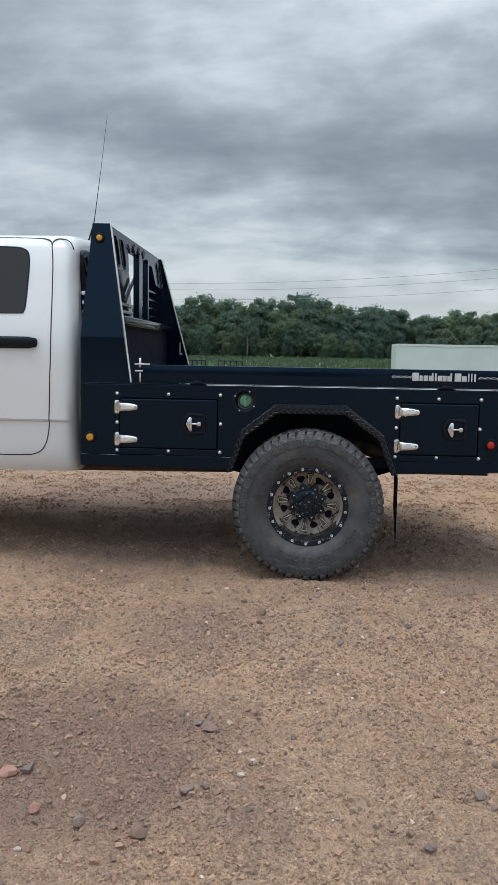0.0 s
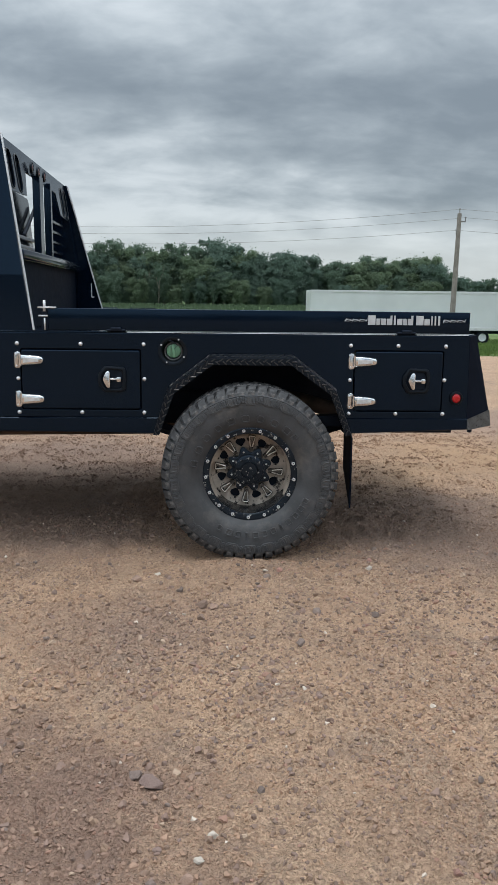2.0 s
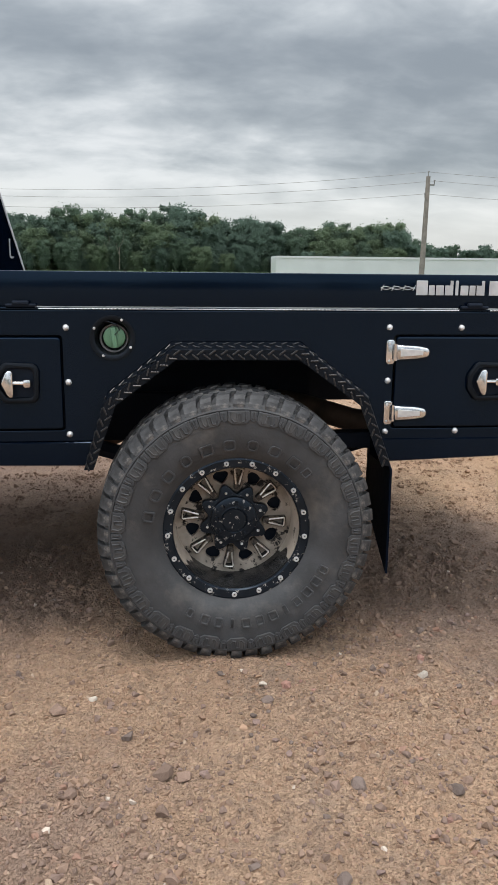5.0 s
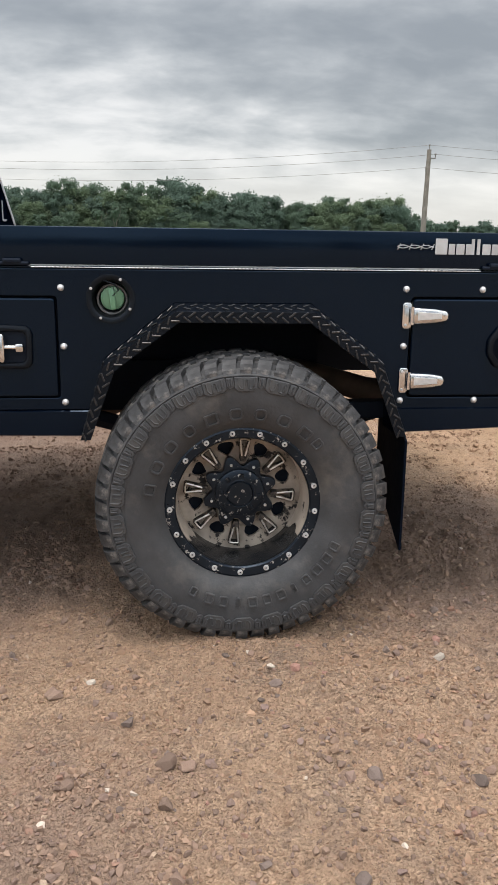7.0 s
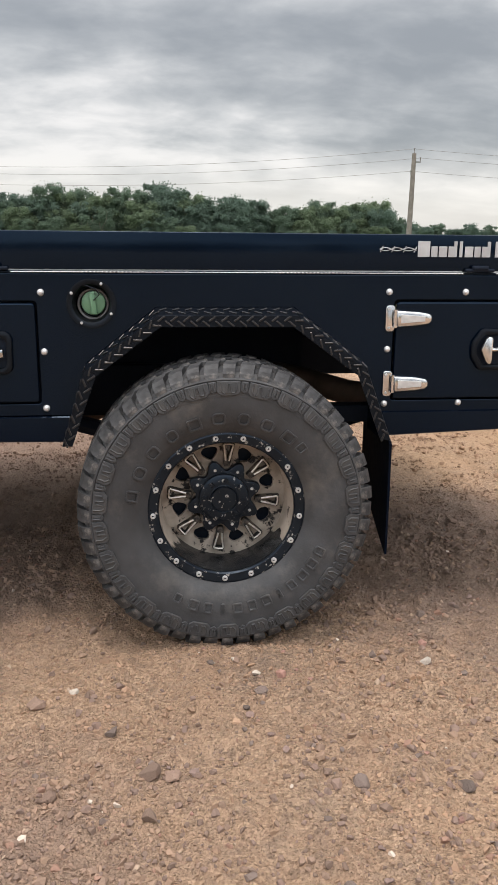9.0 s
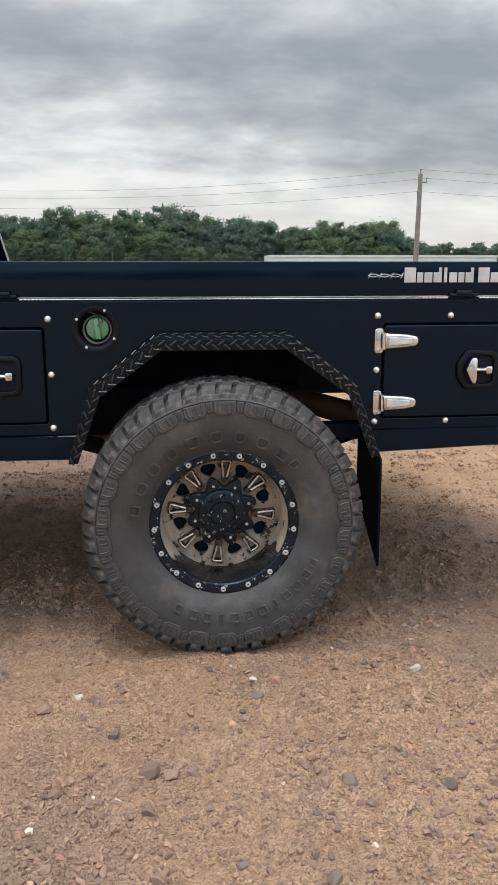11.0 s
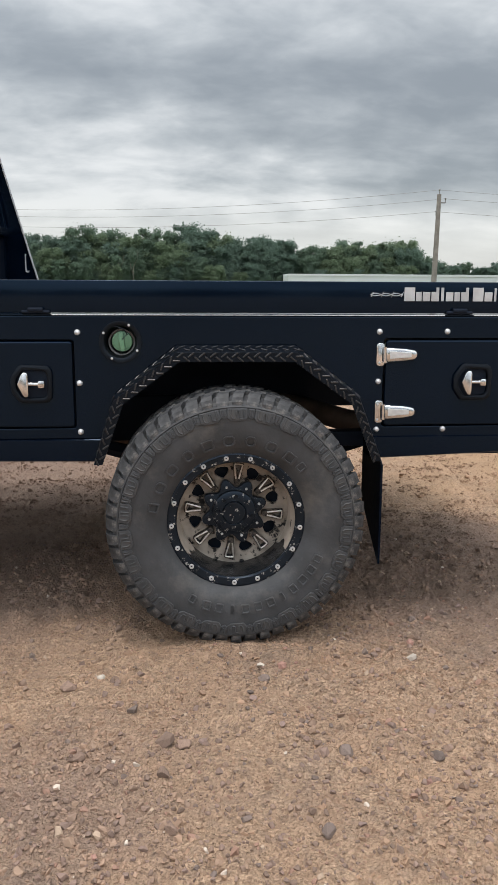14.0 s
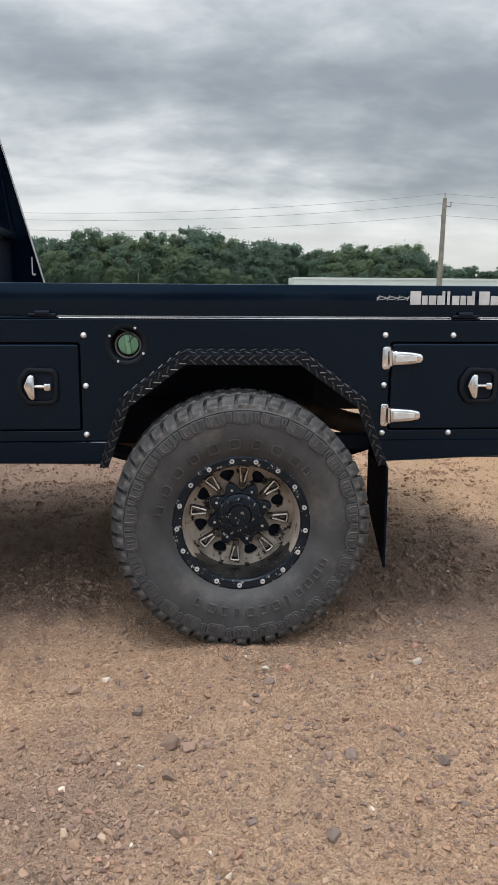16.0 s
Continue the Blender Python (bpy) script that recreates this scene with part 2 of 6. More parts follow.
def gravel_shade_patches(nt, col):
    """Darker gravelly patches: one on the lot, others beside the truck, two under it that also paint in its shade."""
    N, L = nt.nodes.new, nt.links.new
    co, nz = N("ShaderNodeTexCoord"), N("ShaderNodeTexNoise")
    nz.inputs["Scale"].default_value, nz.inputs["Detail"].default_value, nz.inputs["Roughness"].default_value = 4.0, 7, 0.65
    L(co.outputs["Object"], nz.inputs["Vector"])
    # the second and third also darken the clay with the truck's shade
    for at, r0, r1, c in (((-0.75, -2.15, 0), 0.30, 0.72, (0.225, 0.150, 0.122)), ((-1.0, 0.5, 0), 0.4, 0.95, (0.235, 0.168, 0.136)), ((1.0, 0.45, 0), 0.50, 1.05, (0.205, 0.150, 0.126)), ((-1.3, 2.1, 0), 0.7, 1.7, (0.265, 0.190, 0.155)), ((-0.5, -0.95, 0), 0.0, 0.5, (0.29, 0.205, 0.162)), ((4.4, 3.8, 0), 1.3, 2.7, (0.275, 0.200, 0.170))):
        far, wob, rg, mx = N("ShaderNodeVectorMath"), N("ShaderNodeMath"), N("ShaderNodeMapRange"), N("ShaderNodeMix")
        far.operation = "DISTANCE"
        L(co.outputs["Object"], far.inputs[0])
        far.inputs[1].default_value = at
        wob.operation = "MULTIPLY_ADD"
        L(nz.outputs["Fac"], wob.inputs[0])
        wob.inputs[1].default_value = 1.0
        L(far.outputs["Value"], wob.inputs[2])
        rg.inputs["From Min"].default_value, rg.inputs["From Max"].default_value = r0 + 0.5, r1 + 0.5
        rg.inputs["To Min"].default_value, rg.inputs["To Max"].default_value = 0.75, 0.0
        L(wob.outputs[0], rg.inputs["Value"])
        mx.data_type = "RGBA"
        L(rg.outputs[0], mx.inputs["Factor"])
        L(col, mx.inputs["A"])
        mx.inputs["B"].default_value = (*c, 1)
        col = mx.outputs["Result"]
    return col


def pebble_material():
    m = surface("pebbles", (0.33, 0.226, 0.164), (0.22, 0.152, 0.116), 60, 0.88, 0, 0.0008, 160, spec=0.25)
    nt = m.node_tree
    N, L = nt.nodes.new, nt.links.new
    bs = nt.nodes["Principled BSDF"]
    rp = N("ShaderNodeValToRGB")
    rp.color_ramp.interpolation = "CONSTANT"
    e = rp.color_ramp.elements
    e[0].color, e[1].color, e[1].position = (0.170, 0.120, 0.098, 1), (0.245, 0.168, 0.128, 1), 0.2
    for at, c in ((0.40, (0.310, 0.212, 0.152)), (0.58, (0.225, 0.156, 0.132)), (0.74, (0.190, 0.136, 0.118)), (0.86, (0.15, 0.122, 0.114)), (0.885, (0.30, 0.175, 0.132)), (0.955, (0.44, 0.335, 0.250)), (0.991, (0.68, 0.60, 0.52))):
        k = e.new(at)
        k.color = (*c, 1)
    L(N("ShaderNodeNewGeometry").outputs["Random Per Island"], rp.inputs[0])
    mx = N("ShaderNodeMix")
    mx.data_type, mx.blend_type = "RGBA", "MIX"
    mx.inputs["Factor"].default_value = 0.74
    L(bs.inputs["Base Color"].links[0].from_socket, mx.inputs["A"])
    L(rp.outputs[0], mx.inputs["B"])
    L(mx.outputs["Result"], bs.inputs["Base Color"])
    return m


M_PEBBLE = pebble_material()
M_CLOD = surface("clay_crumbs", (0.400, 0.262, 0.176), (0.285, 0.188, 0.132), 3, 0.92, 0, 0.0008, 160, per_island=0.16, spec=0.2)
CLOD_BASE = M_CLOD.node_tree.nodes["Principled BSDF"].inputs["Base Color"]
M_CLOD.node_tree.links.new(gravel_shade_patches(M_CLOD.node_tree, CLOD_BASE.links[0].from_socket), CLOD_BASE)
M_STONE_TAN = surface("tan_stone", (0.325, 0.220, 0.165), (0.21, 0.142, 0.112), 30, 0.85, 0, 0.001, 120, per_object=0.3)
M_STONE_GREY = surface("grey_stone", (0.225, 0.170, 0.146), (0.135, 0.102, 0.088), 30, 0.8, 0, 0.001, 120, per_object=0.35)
M_STONE_RED = surface("red_stone", (0.40, 0.225, 0.180), (0.27, 0.150, 0.122), 30, 0.85, 0, 0.001, 120, per_object=0.3)
M_STONE_MAUVE = surface("mauve_stone", (0.30, 0.210, 0.180), (0.20, 0.140, 0.122), 30, 0.85, 0, 0.001, 120, per_object=0.15)
M_STONE_WHITE = surface("white_stone", (0.60, 0.54, 0.47), (0.45, 0.39, 0.33), 30, 0.8, 0, 0.0008, 120, per_object=0.2)


def leaves_material(name, a, b):
    """Leaves that scatter light back and let part of it through."""
    m = surface(name, a, b, 0.35, 0.65, per_island=0.2, spec=0.15)
    nt = m.node_tree
    bs, out = nt.nodes["Principled BSDF"], nt.nodes["Material Output"]
    tr, mx = nt.nodes.new("ShaderNodeBsdfTranslucent"), nt.nodes.new("ShaderNodeMixShader")
    nt.links.new(bs.inputs["Base Color"].links[0].from_socket, tr.inputs["Color"])
    mx.inputs[0].default_value = 0.45
    nt.links.new(bs.outputs[0], mx.inputs[1])
    nt.links.new(tr.outputs[0], mx.inputs[2])
    nt.links.new(mx.outputs[0], out.inputs["Surface"])
    return m


# paler and bluer than real foliage: distance haze is put into the leaf colours
M_LEAF = leaves_material("tree_leaves", (0.145, 0.212, 0.154), (0.122, 0.180, 0.135))
M_LEAF_B = leaves_material("tree_leaves_blue", (0.130, 0.195, 0.156), (0.110, 0.166, 0.135))
M_LEAF_Y = leaves_material("tree_leaves_pale", (0.162, 0.222, 0.142), (0.135, 0.188, 0.124))
M_CROP = leaves_material("crop_leaves", (0.092, 0.132, 0.080), (0.066, 0.100, 0.060))
M_GRASS = leaves_material("grass_blades", (0.130, 0.200, 0.055), (0.080, 0.130, 0.040))


def ground_material():
    """Gravelly clay, grass past the lot and a green field past that."""
    m = bpy.data.materials.new("gravel_and_grass")
    m.use_nodes = True
    nt = m.node_tree
    N, L = nt.nodes.new, nt.links.new
    b = nt.nodes["Principled BSDF"]
    b.inputs["Specular IOR Level"].default_value = 0.2
    b.inputs["Roughness"].default_value = 0.92
    co = N("ShaderNodeTexCoord")

    def tex(scale, detail=6, rough=0.55, dist=0.0):
        n = N("ShaderNodeTexNoise")
        n.inputs["Scale"].default_value, n.inputs["Detail"].default_value = scale, detail
        n.inputs["Roughness"].default_value, n.inputs["Distortion"].default_value = rough, dist
        L(co.outputs["Object"], n.inputs["Vector"])
        return n.outputs["Fac"]

    def rng(v, lo, hi, a=0.0, c=1.0):
        n = N("ShaderNodeMapRange")
        n.inputs["From Min"].default_value, n.inputs["From Max"].default_value = lo, hi
        n.inputs["To Min"].default_value, n.inputs["To Max"].default_value = a, c
        L(v, n.inputs["Value"])
        return n.outputs[0]

    def mix(f, a, c, mode="MIX"):
        n = N("ShaderNodeMix")
        n.data_type, n.blend_type = "RGBA", mode
        if isinstance(f, float):
            n.inputs["Factor"].default_value = f
        else:
            L(f, n.inputs["Factor"])
        for key, val in (("A", a), ("B", c)):
            if isinstance(val, tuple):
                n.inputs[key].default_value = (*val, 1)
            else:
                L(val, n.inputs[key])
        return n.outputs["Result"]

    soil = mix(rng(tex(0.9, 5), 0.38, 0.62), (0.530, 0.346, 0.226), (0.395, 0.258, 0.178))
    soil = mix(rng(tex(2.3, 6, 0.6, 0.6), 0.53, 0.66), soil, (0.235, 0.175, 0.142))
    soil = mix(rng(tex(14, 6), 0.35, 0.65, 0.0, 0.5), soil, (0.51, 0.355, 0.245))
    # grit: single grains lighter and darker than the clay
    vor = N("ShaderNodeTexVoronoi")
    vor.inputs["Scale"].default_value = 130
    L(co.outputs["Object"], vor.inputs["Vector"])
    hsv = N("ShaderNodeSeparateColor")
    L(vor.outputs["Color"], hsv.inputs[0])
    grain = mix(rng(hsv.outputs[0], 0.0, 1.0), (0.15, 0.102, 0.074), (0.66, 0.47, 0.33))
    soil = mix(rng(tex(5, 6), 0.38, 0.62, 0.20, 0.58), soil, grain)
    vor2 = N("ShaderNodeTexVoronoi")
    vor2.inputs["Scale"].default_value = 48
    L(co.outputs["Object"], vor2.inputs["Vector"])
    sp2 = N("ShaderNodeSeparateColor")
    L(vor2.outputs["Color"], sp2.inputs[0])
    spots = mix(rng(sp2.outputs[1], 0.0, 1.0), (0.20, 0.145, 0.115), (0.46, 0.33, 0.24))
    soil = mix(rng(sp2.outputs[2], 0.74, 0.80, 0.0, 0.40), soil, spots)
    sep = N("ShaderNodeSeparateXYZ")
    L(co.outputs["Object"], sep.inputs[0])
    soil = gravel_shade_patches(nt, soil)
    # orange sand beyond the truck
    ring = N("ShaderNodeVectorMath")
    ring.operation = "DISTANCE"
    L(co.outputs["Object"], ring.inputs[0])
    ring.inputs[1].default_value = (2.0, 2.4, 0)
    wob = N("ShaderNodeMath")
    wob.operation = "ADD"
    L(ring.outputs["Value"], wob.inputs[0])
    L(rng(tex(2.0, 5), 0.0, 1.0, -0.9, 0.9), wob.inputs[1])
    soil = mix(rng(wob.outputs[0], 0.4, 1.2, 0.55, 0.0), soil, (0.44, 0.285, 0.165))
    edge = N("ShaderNodeMath")
    edge.operation = "ADD"
    L(sep.outputs[1], edge.inputs[0])
    L(rng(tex(0.35, 6), 0.2, 0.8, -4.0, 4.0), edge.inputs[1])
    grass = mix(rng(tex(0.5, 8), 0.35, 0.65), (0.085, 0.130, 0.042), (0.140, 0.190, 0.062))
    field = mix(rng(tex(0.05, 4), 0.35, 0.65), (0.105, 0.170, 0.070), (0.135, 0.205, 0.085))
    col = mix(rng(edge.outputs[0], 24.0, 26.5), soil, grass)
    col = mix(rng(sep.outputs[1], 66.0, 72.0), col, field)
    L(col, b.inputs["Base Color"])
    bp = N("ShaderNodeBump")
    bp.inputs["Distance"].default_value = 0.022
    bp.inputs["Strength"].default_value = 1.0
    L(tex(55, 8, 0.68), bp.inputs["Height"])
    bp2 = N("ShaderNodeBump")
    bp2.inputs["Distance"].default_value = 0.008
    bp2.inputs["Strength"].default_value = 0.8
    L(vor.outputs["Distance"], bp2.inputs["Height"])
    L(bp.outputs[0], bp2.inputs["Normal"])
    L(bp2.outputs[0], b.inputs["Normal"])
    return m


M_GROUND = ground_material()


# ---- mesh helpers ----
def part(name, bm, material, parent=None, label="", smooth=None):
    """Links a bmesh as one mesh object, under a thing or a part."""
    me = bpy.data.meshes.new(name)
    if smooth is not None:
        for f in bm.faces:
            f.smooth = True
        for e in bm.edges:
            if len(e.link_faces) == 2 and e.calc_face_angle(0) > radians(smooth):
                e.smooth = False
    bm.to_mesh(me)
    bm.free()
    me.materials.append(material)
    ob = new(name, me)
    if parent:
        ob.parent = parent
    if label:
        ob["label"] = label
    return ob


def again(name, ob, m, parent, label=""):
    """Another object on the same mesh, at the pose m."""
    o = new(name, ob.data)
    o.parent = parent
    o.matrix_basis = m
    if label:
        o["label"] = label
    return o


def thing(name, at, label, category, group=""):
    e = new(name)
    e.location = at
    e.empty_display_size = 0.2
    return tagged(e, label, category, group)


def box(bm, lo, hi, bevel=0.0, seg=2, m=None):
    r = bmesh.ops.create_cube(bm, size=1.0)
    vs = r["verts"]
    for v in vs:
        v.co = Vector([lo[i] + (v.co[i] + 0.5) * (hi[i] - lo[i]) for i in range(3)])
    if m is not None:
        bmesh.ops.transform(bm, matrix=m, verts=vs)
    if bevel:
        es = list({e for v in vs for e in v.link_edges})
        bmesh.ops.bevel(bm, geom=es, offset=bevel, segments=seg, profile=0.5, affect="EDGES")


def loop_edges(bm, pts):
    vs = [bm.verts.new(p) for p in pts]
    return [bm.edges.new((vs[i], vs[(i + 1) % len(vs)])) for i in range(len(vs))]


def plate(bm, outer, holes, place, depth, bevel=0.0):
    """A plate with holes: outlines in two coordinates, place(a, b) gives the point, depth the vector of its thickness."""
    sub = bmesh.new()
    es = []
    for ring in (outer, *holes):
        es += loop_edges(sub, [place(*p) for p in ring])
    fill = bmesh.ops.triangle_fill(sub, edges=es, use_beauty=True, use_dissolve=False)
    faces = [f for f in fill["geom"] if isinstance(f, bmesh.types.BMFace)]
    bmesh.ops.dissolve_limit(sub, angle_limit=0.01, verts=sub.verts, edges=sub.edges)
    faces = list(sub.faces)
    ext = bmesh.ops.extrude_face_region(sub, geom=faces)
    bmesh.ops.translate(sub, verts=[g for g in ext["geom"] if isinstance(g, bmesh.types.BMVert)], vec=Vector(depth))
    bmesh.ops.recalc_face_normals(sub, faces=sub.faces)
    if bevel:
        es = [e for e in sub.edges if len(e.link_faces) == 2 and e.calc_face_angle(0) > radians(40)]
        bmesh.ops.bevel(sub, geom=es, offset=bevel, segments=2, profile=0.5, affect="EDGES", clamp_overlap=True)
    tmp = bpy.data.meshes.new("tmp")
    sub.to_mesh(tmp)
    sub.free()
    bm.from_mesh(tmp)
    bpy.data.meshes.remove(tmp)


def circle(cx, cy, r, n=32, a0=0.0):
    return [(cx + r * math.cos(a0 + 2 * math.pi * i / n), cy + r * math.sin(a0 + 2 * math.pi * i / n)) for i in range(n)]


def rounded(x0, x1, z0, z1, r, n=5):
    pts = []
    for cx, cz, a in ((x1 - r, z1 - r, 0), (x0 + r, z1 - r, 90), (x0 + r, z0 + r, 180), (x1 - r, z0 + r, 270)):
        pts += [(cx + r * math.cos(radians(a + 90 * i / n)), cz + r * math.sin(radians(a + 90 * i / n))) for i in range(n + 1)]
    return pts


def lathe(bm, profile, n=64, axis="y", m=None, closed=False):
    """Turns a profile of (radius, along) round an axis."""
    rings = []
    for r, h in profile:
        ring = []
        for i in range(n):
            a = 2 * math.pi * i / n
            c, s = r * math.cos(a), r * math.sin(a)
            ring.append(bm.verts.new((c, h, s) if axis == "y" else (c, s, h) if axis == "z" else (h, c, s)))
        rings.append(ring)
    pairs = list(zip(rings, rings[1:])) + ([(rings[-1], rings[0])] if closed else [])
    for a, c in pairs:
        for i in range(n):
            bm.faces.new((a[i], a[(i + 1) % n], c[(i + 1) % n], c[i]))
    if not closed:
        for ring in (rings[0], rings[-1]):
            if profile[0 if ring is rings[0] else -1][0] > 1e-4:
                bm.faces.new(ring)
    bmesh.ops.remove_doubles(bm, verts=[v for r in rings for v in r], dist=1e-6)
    bmesh.ops.recalc_face_normals(bm, faces=bm.faces)
    if m is not None:
        bmesh.ops.transform(bm, matrix=m, verts=bm.verts)


def tube(bm, pts, r, n=8, taper=None):
    """A round bar along points."""
    pts = [Vector(p) for p in pts]
    rings = []
    for i, p in enumerate(pts):
        d = (pts[min(i + 1, len(pts) - 1)] - pts[max(i - 1, 0)]).normalized()
        side = d.cross(Vector((0, 0, 1)) if abs(d.z) < 0.9 else Vector((1, 0, 0))).normalized()
        up = side.cross(d)
        rad = taper[i] if taper else r
        rings.append([bm.verts.new(p + rad * (math.cos(2 * math.pi * k / n) * side + math.sin(2 * math.pi * k / n) * up)) for k in range(n)])
    for a, c in zip(rings, rings[1:]):
        for k in range(n):
            bm.faces.new((a[k], a[(k + 1) % n], c[(k + 1) % n], c[k]))
    bm.faces.new(rings[0][::-1])
    bm.faces.new(rings[-1])


def mesh_part(name, verts, faces, material, parent=None, smooth=False):
    me = bpy.data.meshes.new(name)
    me.from_pydata(verts, [], faces)
    me.materials.append(material)
    if smooth:
        me.shade_smooth()
    ob = new(name, me)
    if parent:
        ob.parent = parent
    return ob


def vnoise(x, y, cell, seed):
    """Smooth value noise on a lattice, -1 to 1."""
    rs = np.random.RandomState(seed)
    table = rs.rand(256, 256) * 2 - 1
    u, v = x / cell + 1000, y / cell + 1000
    i, j = np.floor(u).astype(int), np.floor(v).astype(int)
    f, g = u - i, v - j
    f, g = f * f * (3 - 2 * f), g * g * (3 - 2 * g)
    t = lambda a, b: table[a % 256, b % 256]
    return (t(i, j) * (1 - f) + t(i + 1, j) * f) * (1 - g) + (t(i, j + 1) * (1 - f) + t(i + 1, j + 1) * f) * g


def ground_z(x, y):
    x, y = np.asarray(x, float), np.asarray(y, float)
    z = np.interp(y, [-400, 3, 12, 52, 62, 200, 900], [0, 0, -0.25, -1.70, -1.8, -0.05, 0.3])
    near = np.clip(1.5 - np.hypot(x, y) / 12, 0, 1)
    z = z + 0.010 * vnoise(x, y, 1.1, 1) + near * (0.0080 * vnoise(x, y, 0.23, 2) + 0.0120 * vnoise(x, y, 0.085, 3) + 0.0100 * vnoise(x, y, 0.038, 4))
    # pressed flat under the tyre
    dip = np.exp(-((x / 0.24) ** 2 + ((y - 0.10) / 0.22) ** 2) ** 2)
    return (z - 0.004) * (1 - 0.85 * dip) - 0.005 * dip


# ---- ground ----
def spread(core_lo, core_hi, step, far, grow=1.16):
    a = list(np.arange(core_lo, core_hi + 1e-6, step))
    s, p = step, core_hi
    while p < far:
        s *= grow
        p += s
        a.append(p)
    s, p = step, core_lo
    while p > -far:
        s *= grow
        p -= s
        a.insert(0, p)
    return np.array(a)


def build_ground():
    xs, ys = spread(-1.9, 1.9, 0.013, 1500), spread(-3.2, 0.9, 0.013, 1500)
    X, Y = np.meshgrid(xs, ys)
    Z = ground_z(X, Y)
    nx, ny = len(xs), len(ys)
    me = bpy.data.meshes.new("ground")
    idx = np.arange(nx * ny).reshape(ny, nx)
    quads = np.stack([idx[:-1, :-1], idx[:-1, 1:], idx[1:, 1:], idx[1:, :-1]], -1).reshape(-1, 4)
    me.vertices.add(nx * ny)
    me.vertices.foreach_set("co", np.stack([X, Y, Z], -1).ravel())
    me.loops.add(quads.size)
    me.loops.foreach_set("vertex_index", quads.ravel())
    me.polygons.add(len(quads))
    me.polygons.foreach_set("loop_start", np.arange(0, quads.size, 4))
    me.update(calc_edges=True)
    me.shade_smooth()
    me.materials.append(M_GROUND)
    tagged(new("ground", me), "reddish-brown gravel lot running out to grass and a green field", "ground", kind="structure")


build_ground()

def rubble(seed, points=11):
    """A broken stone: the hull of a few points thrown over a ball."""
    rs = np.random.RandomState(seed)
    bm = bmesh.new()
    for p in rs.randn(points, 3):
        bm.verts.new(Vector(p).normalized() * (0.85 + 0.3 * rs.rand()))
    r = bmesh.ops.convex_hull(bm, input=bm.verts)
    bmesh.ops.delete(bm, geom=list({g for g in r["geom_interior"] + r["geom_unused"] if isinstance(g, bmesh.types.BMVert)}), context="VERTS")
    bmesh.ops.recalc_face_normals(bm, faces=bm.faces)
    bm.verts.index_update()
    out = np.array([v.co[:] for v in bm.verts]), np.array([[v.index for v in f.verts] for f in bm.faces])
    bm.free()
    return out


RUBBLE = [rubble(s, 18) for s in range(9)]
CRUMBS = [rubble(s, 9) for s in range(20, 28)]


def rock_cloud(name, n, where, sizes, shapes, material, label, sink=0.30, seed=1, smooth=False):
    """Many loose stones, joined: each one turned, squashed and knocked out of shape at random."""
    rs = np.random.RandomState(seed)
    px, py = where(rs, n)
    size = sizes(rs, len(px))
    kind = rs.randint(len(shapes), size=len(px))
    verts, faces, base = [], [], 0
    for j, (V, F) in enumerate(shapes):
        w = kind == j
        n, k, sz, qx, qy = int(w.sum()), len(V), size[w], px[w], py[w]
        co = V[None] * (1 + 0.10 * rs.randn(n, k, 1)) * np.stack([np.ones(n), 0.72 + 0.28 * rs.rand(n), 0.6 + 0.35 * rs.rand(n)], -1)[:, None]
        co = co * sz[:, None, None]
        a = rs.rand(n) * 2 * np.pi
        c, s = np.cos(a)[:, None], np.sin(a)[:, None]
        tilt = 0.5 * rs.randn(n)[:, None]
        x, y, z = co[..., 0], co[..., 1], co[..., 2]
        x, z = x * np.cos(tilt) - z * np.sin(tilt), x * np.sin(tilt) + z * np.cos(tilt)
        x, y = x * c - y * s, x * s + y * c
        z = z + (ground_z(qx, qy) + sz * sink)[:, None]
        verts.append(np.stack([x + qx[:, None], y + qy[:, None], z], -1).reshape(-1, 3))
        faces.append((F[None] + (base + np.arange(n) * k)[:, None, None]).reshape(-1, 3))
        base += n * k
    verts, faces = np.concatenate(verts), np.concatenate(faces)
    ob = mesh_part(name, verts.tolist(), faces.tolist(), material, None, smooth)
    return tagged(ob, label, "gravel", kind="stuff")


def scatter(x0, x1, y0, y1, clump=0.8, seed=9):
    def where(rs, n):
        x, y = rs.uniform(x0, x1, n), rs.uniform(y0, y1, n)
        # thicker in the gravelly patches
        patch = np.exp(-((x + 0.72) ** 2 + (y + 2.15) ** 2) / 0.30) + 0.6 * np.exp(-((x + 0.45) ** 2 + (y + 0.95) ** 2) / 0.12)
        keep = rs.rand(n) < np.clip(0.38 + clump * vnoise(x, y, 0.42, seed) + 0.5 * vnoise(x, y, 0.13, seed + 1) + 0.8 * patch, 0.05, 1)
        return x[keep], y[keep]
    return where


CLAY = "crumbs of reddish-brown clay on the lot"
rock_cloud("clay_crumbs", 110000, scatter(-1.5, 1.5, -3.0, 0.4, 0.5, 51), lambda r, n: 0.0020 + 0.0062 * r.rand(n) ** 3.4, CRUMBS, M_CLOD, CLAY, 0.05, seed=2)
rock_cloud("clay_clods", 9000, scatter(-1.6, 1.6, -3.0, 0.5, 1.4, 71), lambda r, n: 0.0050 + 0.0095 * r.rand(n) ** 2.6, CRUMBS, M_CLOD, "clods of reddish-brown clay on the lot", 0.12, seed=4)
rock_cloud("fine_gravel", 36000, scatter(-1.5, 1.5, -3.0, 0.4, 0.7), lambda r, n: 0.0020 + 0.0042 * r.rand(n) ** 2.4, CRUMBS, M_PEBBLE, "fine brown and grey gravel on the clay", 0.15, seed=3)
